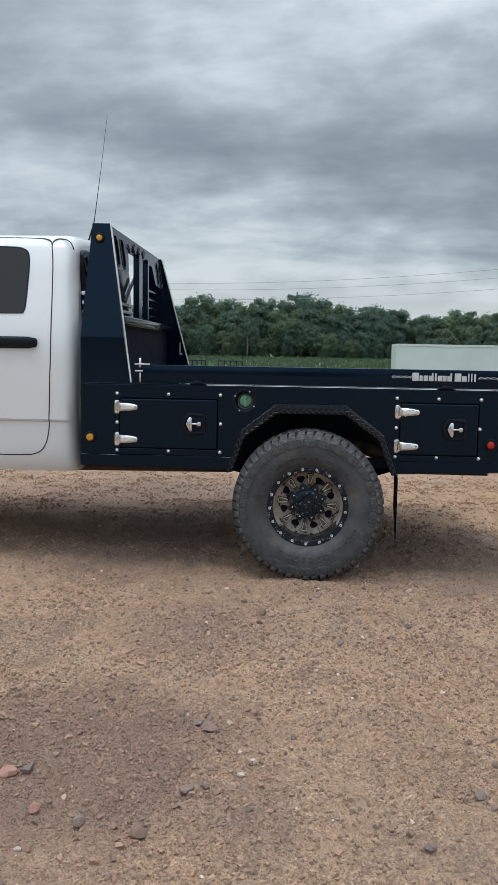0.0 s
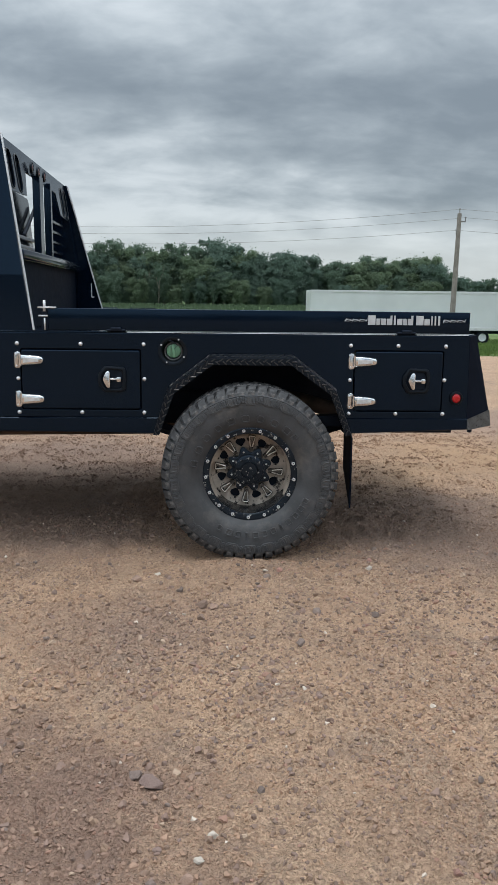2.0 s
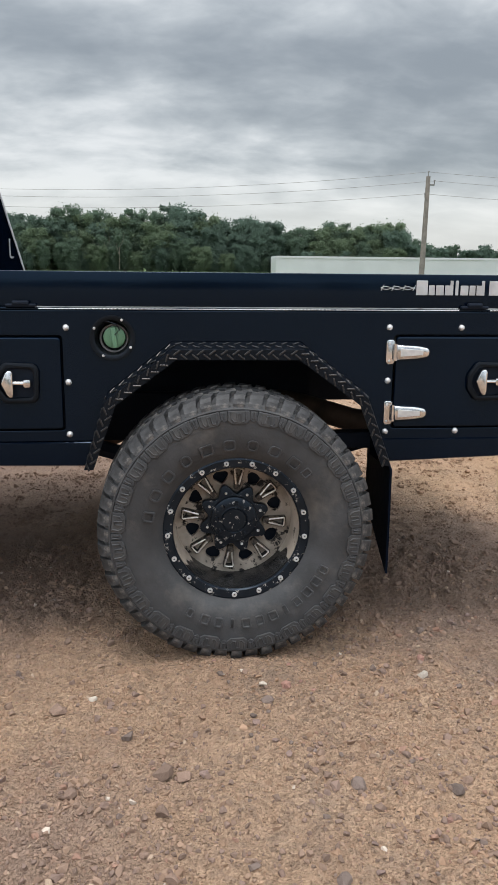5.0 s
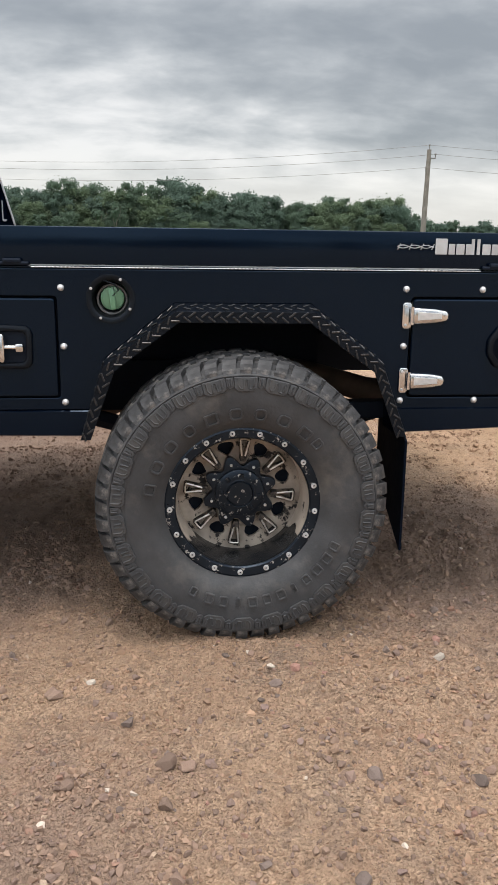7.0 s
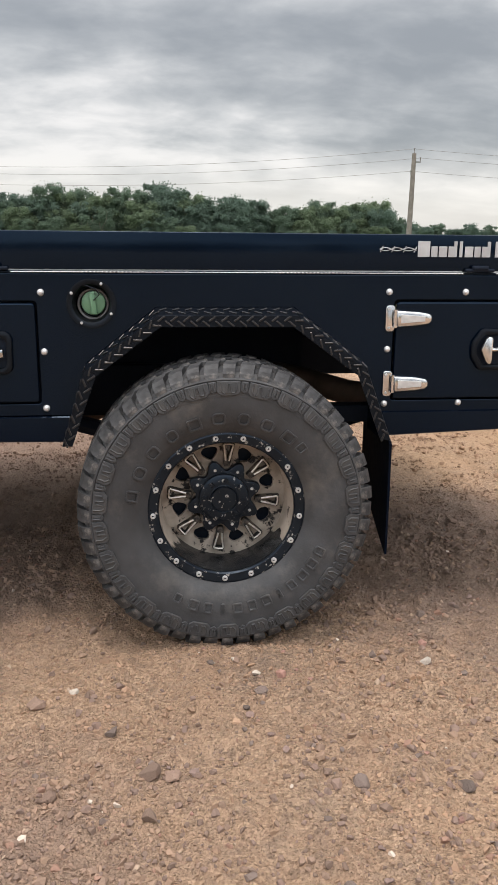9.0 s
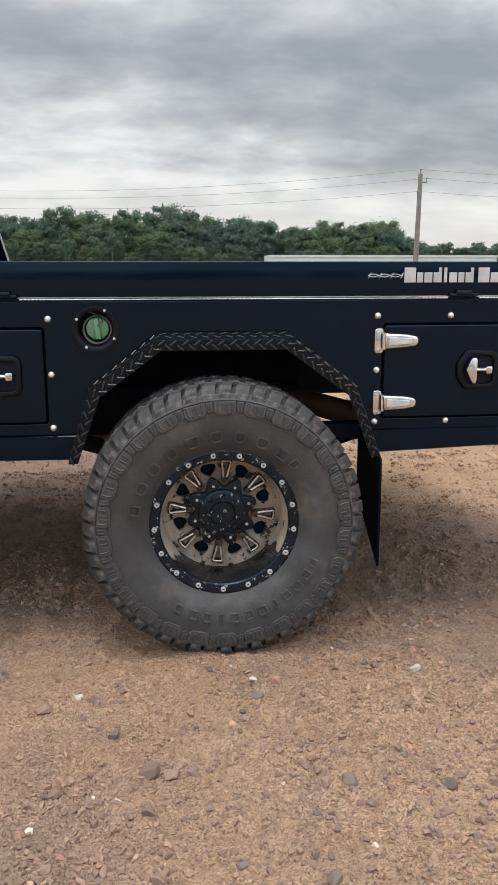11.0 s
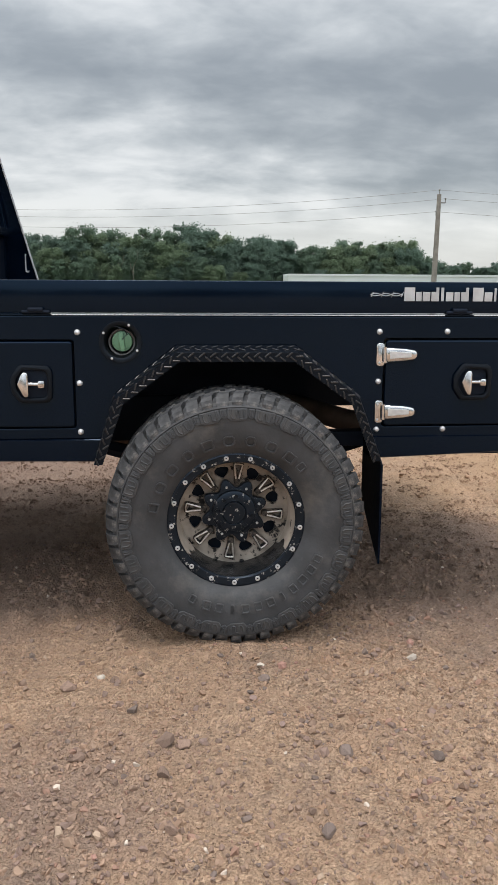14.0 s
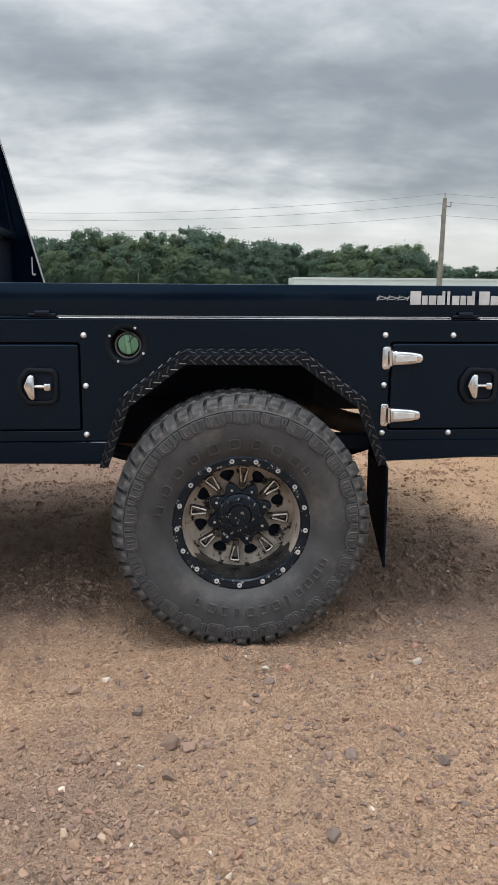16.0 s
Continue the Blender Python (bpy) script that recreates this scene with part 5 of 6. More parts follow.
def build_under():
    for y, end in ((0.52, 0.24), (1.40, 1.05)):
        bm = bmesh.new()
        box(bm, (-4.4, y - 0.04, 0.56), (end, y + 0.04, 0.74), 0.006)
        part("frame_rail", bm, M_BLACK_MATT, truck)
    bm = bmesh.new()
    tube(bm, [(0, 0.12, 0.42), (0, 2 * YC - 0.12, 0.42)], 0.055, 14)
    lathe(bm, [(0.0, -0.14), (0.10, -0.13), (0.17, -0.06), (0.19, 0.0), (0.17, 0.06), (0.10, 0.13), (0.0, 0.14)], 20, "x", None)
    ball = [v for v in bm.verts if v.co.y < 0.25 and abs(v.co.x) <= 0.15 and abs(v.co.z) < 0.2]
    bmesh.ops.translate(bm, verts=ball, vec=(0, YC, 0.42))
    part("axle", bm, M_BLACK_MATT, truck)
    for y in (0.40, 1.52):
        bm = bmesh.new()
        tube(bm, [(-0.7, y, 0.62), (-0.35, y, 0.52), (0, y, 0.49), (0.35, y, 0.52), (0.7, y, 0.63)], 0.03, 6)
        part("leaf_spring", bm, M_BLACK_MATT, truck)
    bm = bmesh.new()
    tube(bm, [(-2.5, 0.62, 0.50), (-0.5, 0.62, 0.52), (-0.2, 0.60, 0.66), (0.1, 0.56, 0.72), (0.30, 0.45, 0.69), (0.44, 0.30, 0.665), (0.60, 0.24, 0.65)], 0.042, 14)
    part("exhaust_pipe", bm, M_RUST, truck, "rusty brown exhaust pipe", 60)
    bm = bmesh.new()
    box(bm, (0.30, 0.13, 0.60), (0.60, 0.19, 0.655), 0.005)
    part("bracket", bm, M_BLACK_MATT, truck)
    bm = bmesh.new()
    box(bm, (-1.25, 0.10, 0.575), (-0.52, 0.45, 0.60))
    box(bm, (0.52, 0.10, 0.575), (1.02, 0.45, 0.60))
    box(bm, (-1.29, 0.45, 1.0), (1.05, 1.47, 1.06))
    part("bed_floor_frame", bm, M_BLACK_MATT, truck)


build_bed()
build_side_board()
build_rack()
build_flare()
build_tail()
build_under()


# ---- wheels ----
def build_wheel():
    """A mud tyre on a black bead-lock wheel, its outer face towards -y, round the origin."""
    bm = bmesh.new()
    lathe(bm, [(0.197, -0.102), (0.1945, -0.08), (0.191, -0.02), (0.191, 0.12), (0.21, 0.14), (0.198, 0.14), (0.197, 0.0), (0.2, -0.09)], 64, closed=True)
    wheel = part("wheel", bm, M_BARREL, truck, "black bead-lock wheel caked with dried mud", 40)
    # tyre carcass
    bm = bmesh.new()
    lathe(bm, [(0.214, -0.086), (0.224, -0.104), (0.232, -0.112), (0.245, -0.126), (0.262, -0.138), (0.29, -0.146), (0.33, -0.150), (0.362, -0.149), (0.372, -0.147), (0.390, -0.141), (0.405, -0.128), (0.4125, -0.10),
               (0.414, 0.0), (0.4125, 0.10), (0.392, 0.138), (0.33, 0.150), (0.255, 0.139), (0.214, 0.112)], 120, closed=True)
    tyre = part("tyre", bm, M_TYRE, wheel, "dusty black mud-terrain tyre with worn shoulder lugs", 25)
    # lugs: shoulder blocks that wrap over the edge, and two rows on the crown
    n = 52
    sets = []
    for odd in (0, 1):
        for s in (-1, 1):
            w, deep = (0.0178, 0.390) if odd else (0.0205, 0.393)
            bm = bmesh.new()
            r = [(deep, 0.1450, 0.92), (0.403, 0.1450 if odd else 0.1415, 1.0), (0.418, 0.139 if odd else 0.132, 1.0), (0.4285, 0.124 if odd else 0.116, 0.96), (0.430, 0.060, 0.9)]
            vs = []
            for rad, y, k in r:
                for sd in (-1, 1):
                    for lift in (0, 1):
                        rr, yy = (rad, y) if lift else (rad - 0.020, y - 0.018)
                        ang = (sd * w * k + s * 0.018 * (0.15 - y) / 0.09) / 0.43
                        vs.append(bm.verts.new((rr * math.cos(ang), s * yy, rr * math.sin(ang))))
            for j in range(len(r) - 1):
                b0, b1 = vs[j * 4:j * 4 + 4], vs[j * 4 + 4:j * 4 + 8]
                for p, q in ((1, 3), (3, 2), (0, 1)):
                    bm.faces.new((b0[p], b0[q], b1[q], b1[p]))
            bm.faces.new((vs[0], vs[2], vs[3], vs[1]))
            e = vs[-4:]
            bm.faces.new((e[0], e[1], e[3], e[2]))
            bmesh.ops.recalc_face_normals(bm, faces=bm.faces)
            sets.append((part("tread_lug", bm, M_LUG, wheel), range(odd, n, 2), 0.0))
    for y0, y1, da in ((-0.052, -0.004, 0.3), (0.004, 0.052, 0.8)):
        bm = bmesh.new()
        box(bm, (0.405, y0, -0.017), (0.4295, y1, 0.017), 0.002, 1)
        sets.append((part("tread_lug", bm, M_LUG, wheel), range(n), da))
    for lug, which, da in sets:
        for c, i in enumerate(which):
            m = Matrix.Rotation(-2 * math.pi * (i + da) / n, 4, "Y")
            if c == 0:
                lug.matrix_basis = m
            else:
                again("tread_lug", lug, m, wheel)
    # a raised rib, and below it a chain of blocks: wide ones with a U-shaped groove, narrow ones between
    bm = bmesh.new()
    lathe(bm, [(0.382, -0.138), (0.3845, -0.1475), (0.388, -0.1490), (0.3915, -0.1470), (0.395, -0.136)], 120, closed=True)
    part("sidewall_rib", bm, M_TYRE, tyre, smooth=40)
    wide = [(-0.0325, 0.3835), (-0.0325, 0.354), (-0.0215, 0.3435), (0.0215, 0.345), (0.0325, 0.354), (0.0325, 0.3835)]
    slim = [(-0.0105, 0.3835), (-0.0105, 0.3585), (0.0, 0.351), (0.0105, 0.3585), (0.0105, 0.3835)]
    on_wall = lambda x, z, out: (x, out + 0.10 * max(0.0, z - 0.352), z)
    blocks = []
    for k, pts, out, line in ((0, wide, -0.1565, [(-0.022, 0.381), (-0.021, 0.359), (-0.014, 0.351), (-0.006, 0.352), (-0.005, 0.376), (0.005, 0.376), (0.007, 0.353), (0.015, 0.352), (0.021, 0.360), (0.022, 0.381)]),
                              (1, slim, -0.1545, [(-0.004, 0.380), (-0.0035, 0.362), (0.0035, 0.362), (0.004, 0.380)])):
        bm = bmesh.new()
        plate(bm, pts, [], lambda x, z: on_wall(x, z, out), (0, 0.009, 0), 0.0016)
        tube(bm, [on_wall(x, z, out - 0.0012) for x, z in line], 0.0025, 5)
        bmesh.ops.transform(bm, matrix=Matrix.Rotation(math.pi * k / 26, 4, "Y"), verts=bm.verts)
        blocks.append(part("sidewall_block", bm, M_TYRE, tyre))
    for i in range(1, 26):
        for blk in blocks:
            again("sidewall_block", blk, Matrix.Rotation(-2 * math.pi * i / 26, 4, "Y"), tyre)
    # raised outlined bars in place of the tyre's writing
    arcs = ((168, 52, 9, 0.277, 0.0180, 0.0200), (42, 42, 1, 0.280, 0.016, 0.015), (-25, -110, 11, 0.297, 0.0155, 0.0150), (-120, -120, 1, 0.295, 0.014, 0.013))
    for a0, a1, cnt, rad, tall, half in arcs:
        for i in range(cnt):
            a = radians(a0 + (a1 - a0) * i / max(cnt - 1, 1))
            bm = bmesh.new()
            hw = half * (0.42 if cnt > 9 and i in (4, 8) else 1.0 if i % 3 else 0.86)
            wall = -float(np.interp(rad, [0.262, 0.29, 0.33], [0.138, 0.146, 0.150])) - 0.0055
            sh = lambda x, z: (x, wall - 0.20 * (z - rad), z)
            r0 = min(hw * 0.9, 0.013 if cnt == 9 and i % 4 != 0 else 0.005)
            plate(bm, rounded(-hw, hw, rad - tall, rad + tall, r0, 5), [rounded(-hw * 0.64, hw * 0.64, rad - tall * 0.66, rad + tall * 0.66, r0 * 0.6, 5)], sh, (0, 0.010, 0), 0.0016)
            bmesh.ops.transform(bm, matrix=Matrix.Rotation(math.pi / 2 - a, 4, "Y"), verts=bm.verts)
            part("raised_bar", bm, M_TYRE, tyre)
    # bead-lock ring and its bolts
    bm = bmesh.new()
    lathe(bm, [(0.196, -0.112), (0.196, -0.128), (0.200, -0.1335), (0.222, -0.136), (0.228, -0.133), (0.228, -0.115)], 72, closed=True)
    ring = part("bead_ring", bm, M_RIM, wheel, "scuffed black bead-lock ring", 30)
    bm = bmesh.new()
    lathe(bm, [(0.2275, -0.1320), (0.2282, -0.1342), (0.2296, -0.1336), (0.2300, -0.1300)], 96, closed=True)
    part("ring_lip", bm, M_STEEL, ring, "worn grey outer lip")
    for i in range(17):
        a = radians(98.9) - 2 * math.pi * i / 17
        m = pose(0.2125 * math.cos(a), -0.1345, 0.2125 * math.sin(a))
        if i == 0:
            bm = bmesh.new()
            lathe(bm, [(0.0026, -0.003), (0.0032, -0.0060), (0.0070, -0.0057), (0.0082, -0.003), (0.0085, 0.001), (0.0026, 0.001)], 16, closed=True)
            rb = part("ring_bolt", bm, M_STEEL, ring, smooth=40)
            rb.matrix_basis = m
        else:
            again("ring_bolt", rb, m, ring)
    # barrel seen inside the ring: mud-coloured slope down to the spokes' face, with eight windows
    bm = bmesh.new()
    face = []
    for i in range(8):
        a = 2 * math.pi * (i + 0.5) / 8 + radians(-95.5)
        hole = []
        for k in range(12):
            t = 2 * math.pi * k / 12
            rr, tt = 0.137 + 0.0215 * math.sin(t) * (1 + 0.12 * math.cos(3 * t + i)), 0.0225 * math.cos(t) * (1 + 0.38 * math.sin(t)) * (1 + 0.10 * math.sin(2 * t + 2 * i))
            hole.append((rr * math.cos(a) - tt * math.sin(a), rr * math.sin(a) + tt * math.cos(a)))
        face.append(hole)
    plate(bm, circle(0, 0, 0.1915, 64), face, lambda x, z: (x, 0.004 - 0.16 * max(0.0, math.hypot(x, z) - 0.16), z), (0, 0.02, 0), 0.002)
    part("spoke_face", bm, M_MUD, wheel, smooth=35)
    # eight V-shaped spokes with bright edges
    for i in range(8):
        a = 2 * math.pi * i / 8 + radians(-95.5)
        rot = Matrix.Rotation(math.pi / 2 - a, 4, "Y")
        outer = [(-0.0085, 0.096), (0.0085, 0.096), (0.0185, 0.165), (0.016, 0.170), (-0.016, 0.170), (-0.0185, 0.165)]
        hole = [(0.0, 0.118), (0.0098, 0.160), (-0.0098, 0.160)]
        if i == 0:
            bm = bmesh.new()
            plate(bm, outer, [hole], lambda x, z: (x, -0.016 - 0.05 * (0.171 - z), z), (0, 0.030, 0), 0.002)
            spoke = part("spoke", bm, M_SPOKE, wheel)
            spoke.matrix_basis = rot
            # scraped edges as pale bars, the white highlights painted into their colour
            bm = bmesh.new()
            for s in (-1, 1):
                tube(bm, [(s * 0.0050, -0.0192, 0.114), (s * 0.0142, -0.0172, 0.163)], 0.0029, 6)
            tube(bm, [(-0.0142, -0.0170, 0.164), (0.0, -0.0166, 0.1655), (0.0142, -0.0170, 0.164)], 0.0027, 6)
            edge = part("spoke_edge", bm, M_BRIGHT, spoke, "scraped spoke edge with its highlight painted in")
        else:
            s2 = again("spoke", spoke, rot, wheel)
            again("spoke_edge", edge, pose(0, 0, 0), s2, "scraped spoke edge with its highlight painted in")
    # hub plate with eight lobes and the cap
    bm = bmesh.new()
    lob = [((0.099 + 0.016 * math.cos(8 * t)) * math.cos(t + radians(-95.5 + 22.5)), (0.099 + 0.016 * math.cos(8 * t)) * math.sin(t + radians(-95.5 + 22.5))) for t in [2 * math.pi * k / 80 for k in range(80)]]
    plate(bm, lob, [], XZ(-0.023), (0, 0.026, 0), 0.003)
    hub = part("hub_plate", bm, M_RIM, wheel, smooth=35)
    bm = bmesh.new()
    lathe(bm, [(0.0, -0.041), (0.036, -0.041), (0.038, -0.039), (0.0395, -0.0365), (0.042, -0.0385), (0.044, -0.037), (0.066, -0.036), (0.074, -0.031), (0.076, -0.023), (0.0, -0.023)], 48)
    part("centre_cap", bm, M_RIM, hub, "scuffed black centre cap", 30)
    for i in range(8):
        a = 2 * math.pi * i / 8 + radians(-95.5)
        bm = bmesh.new()
        box(bm, (0.050, -0.0395, -0.006), (0.064, -0.034, 0.006), 0.002, 1, Matrix.Rotation(-a, 4, "Y"))
        part("cap_boss", bm, M_RIM, hub)
    for i in range(8):
        a = 2 * math.pi * (i + 0.5) / 8 + radians(-95.5)
        bm = bmesh.new()
        lathe(bm, [(0.0, -0.004), (0.004, -0.0035), (0.005, 0.0), (0.0, 0.0)], 10, m=pose(0.089 * math.cos(a), -0.023, 0.089 * math.sin(a)))
        part("cap_bolt", bm, M_STEEL, hub)
    # dark backing so that the windows read as holes
    bm = bmesh.new()
    lathe(bm, [(0.0, 0.06), (0.175, 0.06), (0.175, 0.10), (0.0, 0.10)], 40)
    part("brake_drum", bm, M_BLACK_MATT, wheel)
    # the rim sits back from the bulging sidewall
    for o in wheel.children:
        if o.name.split(".")[0] in ("bead_ring", "spoke_face", "spoke", "hub_plate"):
            o.matrix_basis = Matrix.Translation((0, 0.024, 0)) @ Matrix.Diagonal((1.012, 1, 1.012, 1)) @ o.matrix_basis
    return wheel


WHEEL = build_wheel()
WHEEL.matrix_basis = pose(-0.008, -0.035, 0.4140) @ Matrix.Scale(0.975, 4)


def more_wheels():
    """The other three wheels: the same parts again."""
    for x, far in ((0.003, True), (-3.75, False), (-3.75, True)):
        m = (pose(x, 2 * YC + 0.035, 0.417, 0, 0, 180) if far else pose(x, -0.035, 0.417)) @ Matrix.Scale(0.985, 4)
        w = again("wheel", WHEEL, m, truck)
        for c in WHEEL.children:
            if c.name.split(".")[0] in ("tyre", "tread_lug", "bead_ring", "spoke_face", "hub_plate", "spoke"):
                again(c.name.split(".")[0], c, c.matrix_basis.copy(), w)


more_wheels()


# ---- cab ----
def side_y(z):
    """How far in the cab's side lies at a height."""
    return float(np.interp(z, [0.54, 0.60, 0.70, 0.835, 0.850, 1.10, 1.30, 1.42, 1.84, 1.89, 1.935, 1.965], [0.110, 0.072, 0.055, 0.047, 0.030, 0.020, 0.026, 0.048, 0.165, 0.21, 0.32, 0.90]))


def build_cab():
    zs = [0.54, 0.56, 0.60, 0.70, 0.835, 0.85, 0.97, 1.10, 1.20, 1.30, 1.36, 1.42, 1.55, 1.70, 1.84, 1.87, 1.90, 1.925, 1.94]
    stations = [(-1.372, 0.16, 0.10), (-1.364, 0.12, 0.075), (-1.366, 0.085, 0.05), (-1.373, 0.05, 0.03), (-1.388, 0.024, 0.014), (-1.41, 0.008, 0.005), (-1.44, 0.0, 0.0), (-1.55, 0.0, 0.0), (-1.9, 0.0, 0.0), (-2.3, 0.0, 0.0), (-2.7, 0.0, 0.0)]
    bm = bmesh.new()
    rings = []
    for x, iny, top in stations:
        ring = []
        for z in zs:
            xx = x + (0.03 * (z - 1.42) / 0.5 if z > 1.42 and x > -1.5 else 0) * -1.0
            ring.append((xx, side_y(z) + iny, z - (top if z > 1.8 else 0)))
        crown = [(ring[-1][0], 0.62, 1.958 - top), (ring[-1][0], YC, 1.964 - top)]
        half = ring + crown
        full = half + [(p[0], 2 * YC - p[1], p[2]) for p in half[-2::-1]]
        rings.append([bm.verts.new(p) for p in full])
    # windscreen and bonnet
    for x, top, iny in ((-3.05, 1.86, 0.02), (-3.45, 1.50, 0.03), (-3.6, 1.34, 0.03), (-4.3, 1.28, 0.04), (-4.55, 1.20, 0.10)):
        full = []
        half = [(x, side_y(min(z, top)) + iny, min(z, top - 0.0006 * (18 - i))) for i, z in enumerate(zs)] + [(x, 0.62, top + 0.01), (x, YC, top + 0.015)]
        full = half + [(p[0], 2 * YC - p[1], p[2]) for p in half[-2::-1]]
        rings.append([bm.verts.new(p) for p in full])
    for a, b in zip(rings, rings[1:]):
        for i in range(len(a) - 1):
            bm.faces.new((a[i], a[i + 1], b[i + 1], b[i]))
        bm.faces.new((a[-1], a[0], b[0], b[-1]))
    bm.faces.new(rings[0]), bm.faces.new(rings[-1][::-1])
    bmesh.ops.recalc_face_normals(bm, faces=bm.faces)
    cab = part("cab", bm, M_WHITE, truck, "white painted crew cab", 32)

    def seam(pts, name, r=0.0035, mat=M_GROOVE, out=0.0015):
        b2 = bmesh.new()
        tube(b2, [(x, side_y(z) - out + 0.002, z) for x, z in pts], r, 6)
        part(name, b2, mat, cab)

    def soften(pts, closed=True, rounds=3):
        """Corners cut again and again, so that a few points give a smooth line."""
        for _ in range(rounds):
            out = [] if closed else [pts[0]]
            ring = pts + [pts[0]] if closed else pts
            for p, q in zip(ring, ring[1:]):
                out += [(0.75 * p[0] + 0.25 * q[0], 0.75 * p[1] + 0.25 * q[1]), (0.25 * p[0] + 0.75 * q[0], 0.25 * p[1] + 0.75 * q[1])]
            pts = out if closed else out + [pts[-1]]
        return pts

    line = [(-2.6, 1.903), (-1.63, 1.902), (-1.548, 1.893), (-1.520, 1.86), (-1.507, 1.76), (-1.499, 1.60), (-1.492, 1.43), (-1.490, 1.25), (-1.498, 1.05), (-1.506, 0.85), (-1.520, 0.74), (-1.548, 0.675), (-1.597, 0.642), (-1.68, 0.634), (-2.3, 0.634)]
    seam(soften(line, False), "door_gap")

    # gap of the roof panel, over the rear pillar and down its corner
    def skin(x, z):
        return side_y(z) + float(np.interp(x, [-1.44, -1.41, -1.388, -1.373, -1.366], [0.0, 0.008, 0.024, 0.05, 0.085]))

    b2 = bmesh.new()
    roof = soften([(-1.522, 1.845), (-1.520, 1.880), (-1.500, 1.897), (-1.466, 1.896), (-1.432, 1.884), (-1.408, 1.862), (-1.394, 1.830)], False)
    tube(b2, [(x, skin(x, z) - 0.001, z) for x, z in roof], 0.0035, 6)
    part("roof_gap", b2, M_GROOVE, cab)
    
    # rear door glass
    g = soften([(-2.25, 1.452), (-1.675, 1.456), (-1.650, 1.460), (-1.645, 1.60), (-1.643, 1.79), (-1.675, 1.834), (-1.78, 1.842), (-2.25, 1.845)])
    bm = bmesh.new()
    plate(bm, g, [], lambda x, z: (x, side_y(z) - 0.003, z), (0, 0.006, 0))
    part("rear_door_glass", bm, M_GLASS, cab, "dark tinted door glass")
    seam(g + [g[0]], "glass_seal", 0.004, M_RUBBER_BLACK, 0.004)
    bm = bmesh.new()
    plate(bm, rounded(-1.86, -1.562, 1.262, 1.316, 0.02), [], XZ(side_y(1.29) - 0.030), (0, 0.024, 0), 0.008)
    part("door_handle", bm, M_RUBBER_BLACK, cab, "black plastic door handle", 40)
    bm = bmesh.new()
    plate(bm, rounded(-1.84, -1.585, 1.255, 1.322, 0.03), [], XZ(side_y(1.29) - 0.0075), (0, 0.006, 0), 0.002)
    part("handle_recess", bm, M_GROOVE, cab)
    seam([(-1.40 - 0.02 * i, 0.842) for i in range(45)], "body_crease", 0.0022, M_WHITE, 0.0022)
    # rear window in its black seal, with a guard of bars
    bm = bmesh.new()
    plate(bm, rounded(0.30, 2 * YC - 0.30, 1.42, 1.85, 0.05), [], lambda y, z: (-1.345 - 0.06 * (z - 1.42), y, z), (-0.06, 0, 0), 0.004)
    part("rear_window", bm, M_GLASS, cab, "dark rear window")
    for z in (1.475, 1.53, 1.585):
        bm = bmesh.new()
        box(bm, (-1.350 - 0.05 * (z - 1.42), 0.20, z - 0.010), (-1.326 - 0.05 * (z - 1.42), 2 * YC - 0.20, z + 0.010), 0.003)
        part("window_guard_bar", bm, M_WHITE, cab)
    for far in (False, True):
        bm = bmesh.new()
        ends = [(-1.345, 0.24, 1.80), (-1.338, 0.62, 1.60)]
        tube(bm, [(x, 2 * YC - y if far else y, z) for x, y, z in ends], 0.012, 8)
        part("window_guard_brace", bm, M_BLACK_MATT, cab)
    bm = bmesh.new()
    box(bm, (-4.2, 0.40, 0.50), (-1.44, 2 * YC - 0.40, 0.57), 0.02)
    part("cab_floor", bm, M_BLACK_MATT, cab)


build_cab()


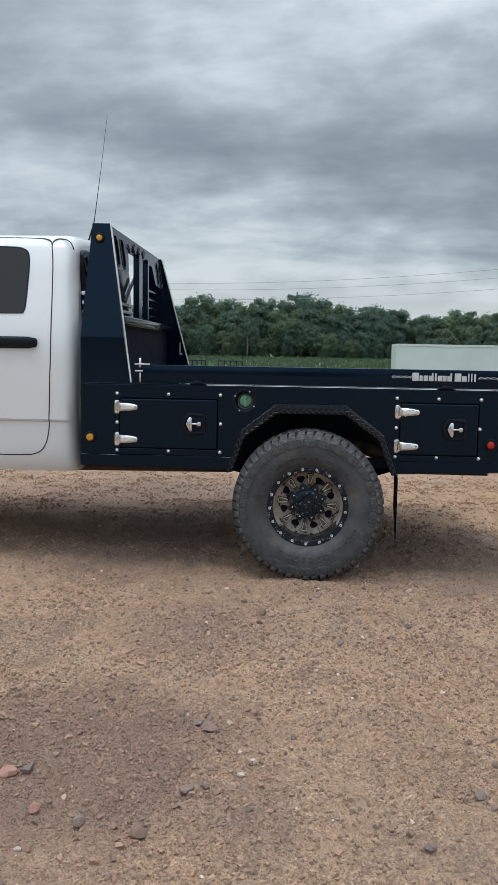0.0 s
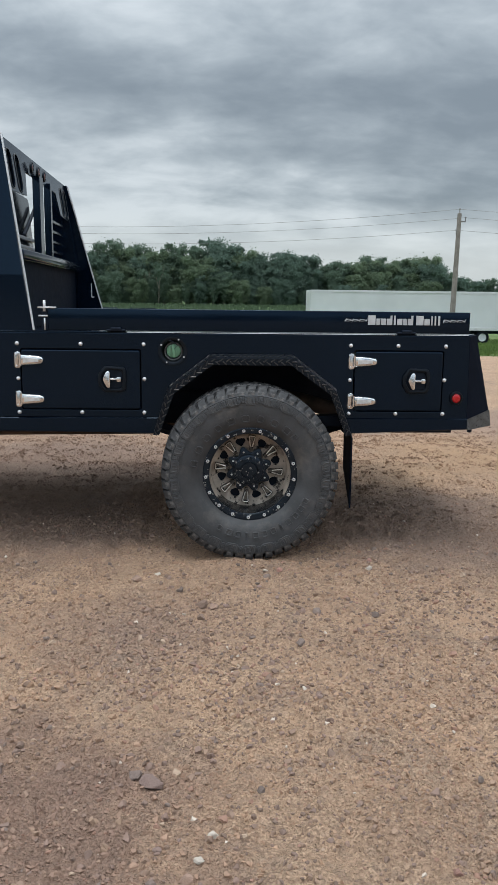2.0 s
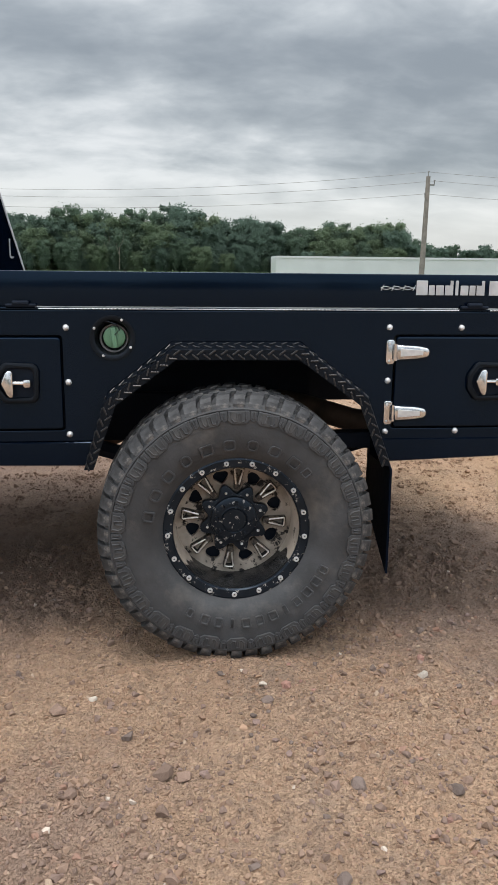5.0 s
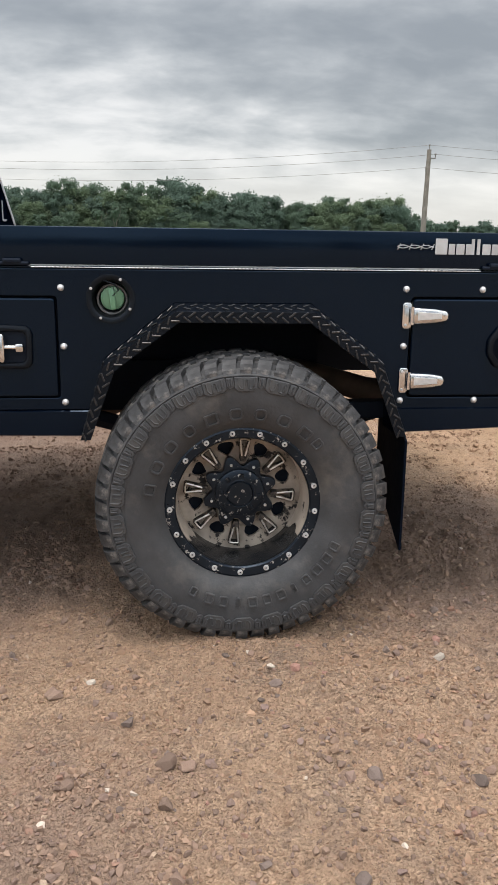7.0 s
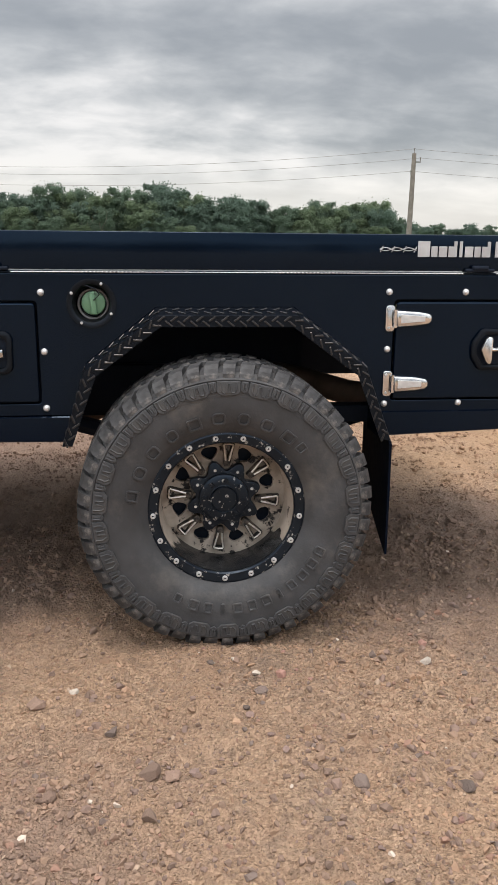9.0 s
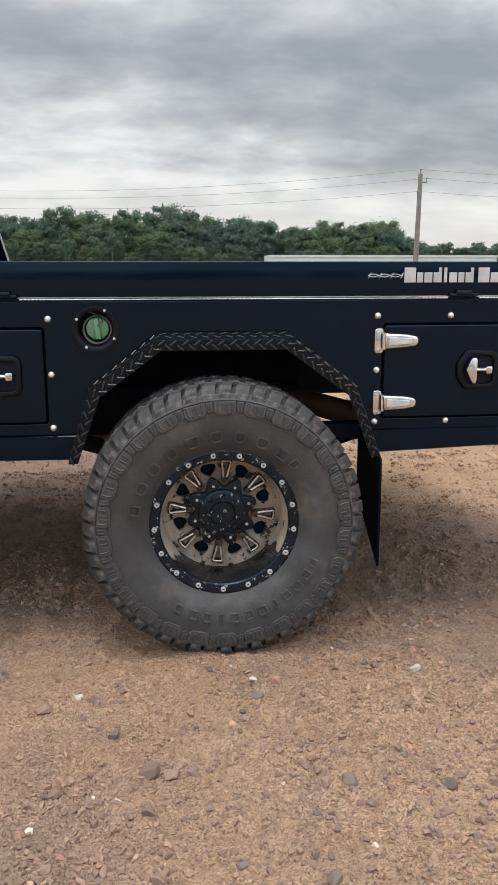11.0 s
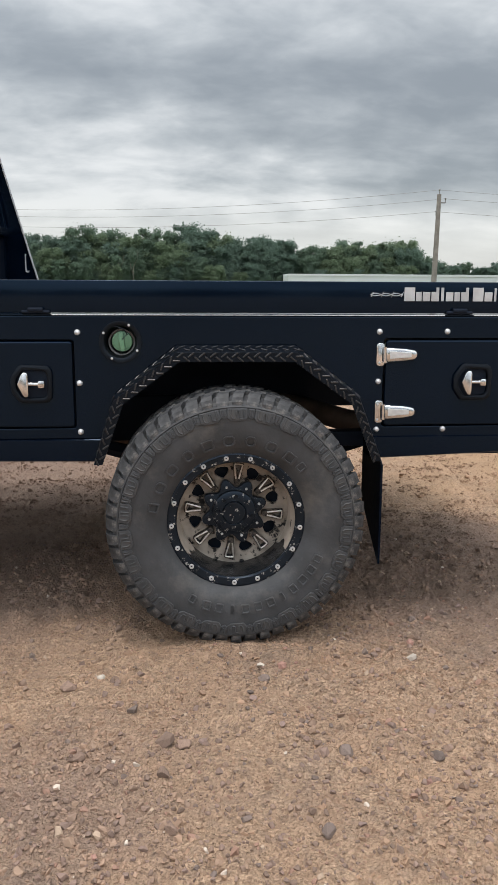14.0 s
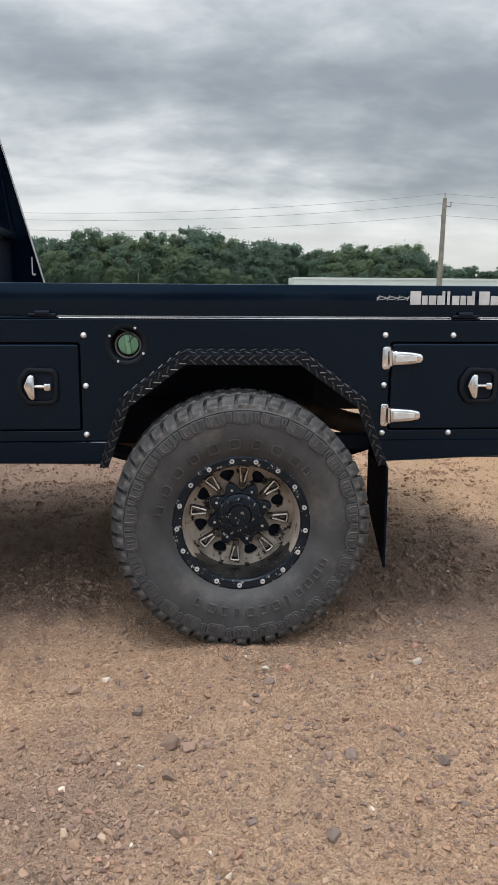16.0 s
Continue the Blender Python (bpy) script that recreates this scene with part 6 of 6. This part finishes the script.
# ---- single stones ----
def build_stones():
    """Larger stones lying loose on the lot, each one its own piece."""
    rs = np.random.RandomState(77)
    shapes = []
    for k in range(8):
        bm = bmesh.new()
        for p in rs.randn(17, 3):
            bm.verts.new(Vector(p).normalized())
        r = bmesh.ops.convex_hull(bm, input=bm.verts)
        bmesh.ops.delete(bm, geom=list({g for g in r["geom_interior"] + r["geom_unused"] if isinstance(g, bmesh.types.BMVert)}), context="VERTS")
        bmesh.ops.bevel(bm, geom=list(bm.edges), offset=0.09, segments=1, affect="EDGES", clamp_overlap=True)
        sq = (1.0, rs.uniform(0.65, 0.9), rs.uniform(0.5, 0.75))
        for v in bm.verts:
            v.co = Vector((v.co.x * sq[0], v.co.y * sq[1], v.co.z * sq[2]))
        bmesh.ops.recalc_face_normals(bm, faces=bm.faces)
        shapes.append(bm)
    mats = (M_STONE_TAN, M_STONE_GREY, M_STONE_RED, M_STONE_WHITE, M_STONE_MAUVE)
    words = ("tan", "grey", "reddish", "pale", "mauve")
    meshes = {}
    for k, bm in enumerate(shapes):
        for j, mat in enumerate(mats):
            me = bpy.data.meshes.new("stone")
            bm.to_mesh(me)
            me.materials.append(mat)
            meshes[k, j] = me
    for bm in shapes:
        bm.free()

    def lay(x, y, s, j, turn):
        k = int(rs.randint(8))
        ob = new("stone", meshes[k, j])
        ob.matrix_basis = pose(x, y, float(ground_z(x, y)) + s * 0.34, rs.uniform(-14, 14), rs.uniform(-14, 14), turn) @ Matrix.Diagonal((s, s, s, 1))
        tagged(ob, f"loose {words[j]} stone lying on the gravel", "stone", "loose stones")

    # the ones that stand out: place, half width, kind
    named = ((-0.353, -1.93, 0.025, 4), (-0.398, -1.90, 0.015, 1), (-0.925, -2.26, 0.024, 2), (-0.864, -2.25, 0.020, 1), (-0.784, -2.44, 0.016, 2), (-0.652, -2.48, 0.017, 1),
             (-0.478, -2.53, 0.022, 0), (-0.231, -2.23, 0.010, 3), (-0.20, -2.14, 0.011, 3), (-0.257, -2.27, 0.012, 0), (-0.381, -2.32, 0.017, 1),
             (0.276, -2.52, 0.014, 1), (0.462, -2.26, 0.016, 1), (0.005, -0.23, 0.008, 3), (-0.429, -0.385, 0.010, 3))
    for x, y, s, j in named:
        lay(x, y, s * 1.4, j, rs.uniform(0, 360))
    more = ((0.054, -0.437, 0.013, 1), (0.114, -0.376, 0.013, 2), (-0.233, -0.715, 0.019, 0), (-0.182, -0.72, 0.015, 0), (-0.231, -0.86, 0.015, 0), (0.231, -0.795, 0.016, 1),
            (0.456, -0.83, 0.014, 1), (-0.446, -0.775, 0.014, 0), (-0.322, -0.56, 0.014, 1), (0.13, -1.095, 0.014, 1), (-0.213, -1.06, 0.015, 0), (-0.521, -0.42, 0.018, 0),
            (0.551, -0.255, 0.013, 2), (0.533, -0.335, 0.012, 3), (0.621, -0.03, 0.015, 1))
    for x, y, s, j in more:
        lay(x, y, s * 1.6, j, rs.uniform(0, 360))
    count = 0
    while count < 250:
        x, y = rs.uniform(-1.3, 1.3), rs.uniform(-2.9, 0.1)
        if rs.rand() > 0.45 + 0.55 * float(vnoise(np.array(x), np.array(y), 0.5, 9)):
            continue
        if abs(x) < 0.35 and y > -0.2:
            continue
        lay(x, y, 0.0065 + 0.009 * rs.rand() ** 2, int(rs.choice(5, p=(0.46, 0.20, 0.08, 0.04, 0.22))), rs.uniform(0, 360))
        count += 1


build_stones()
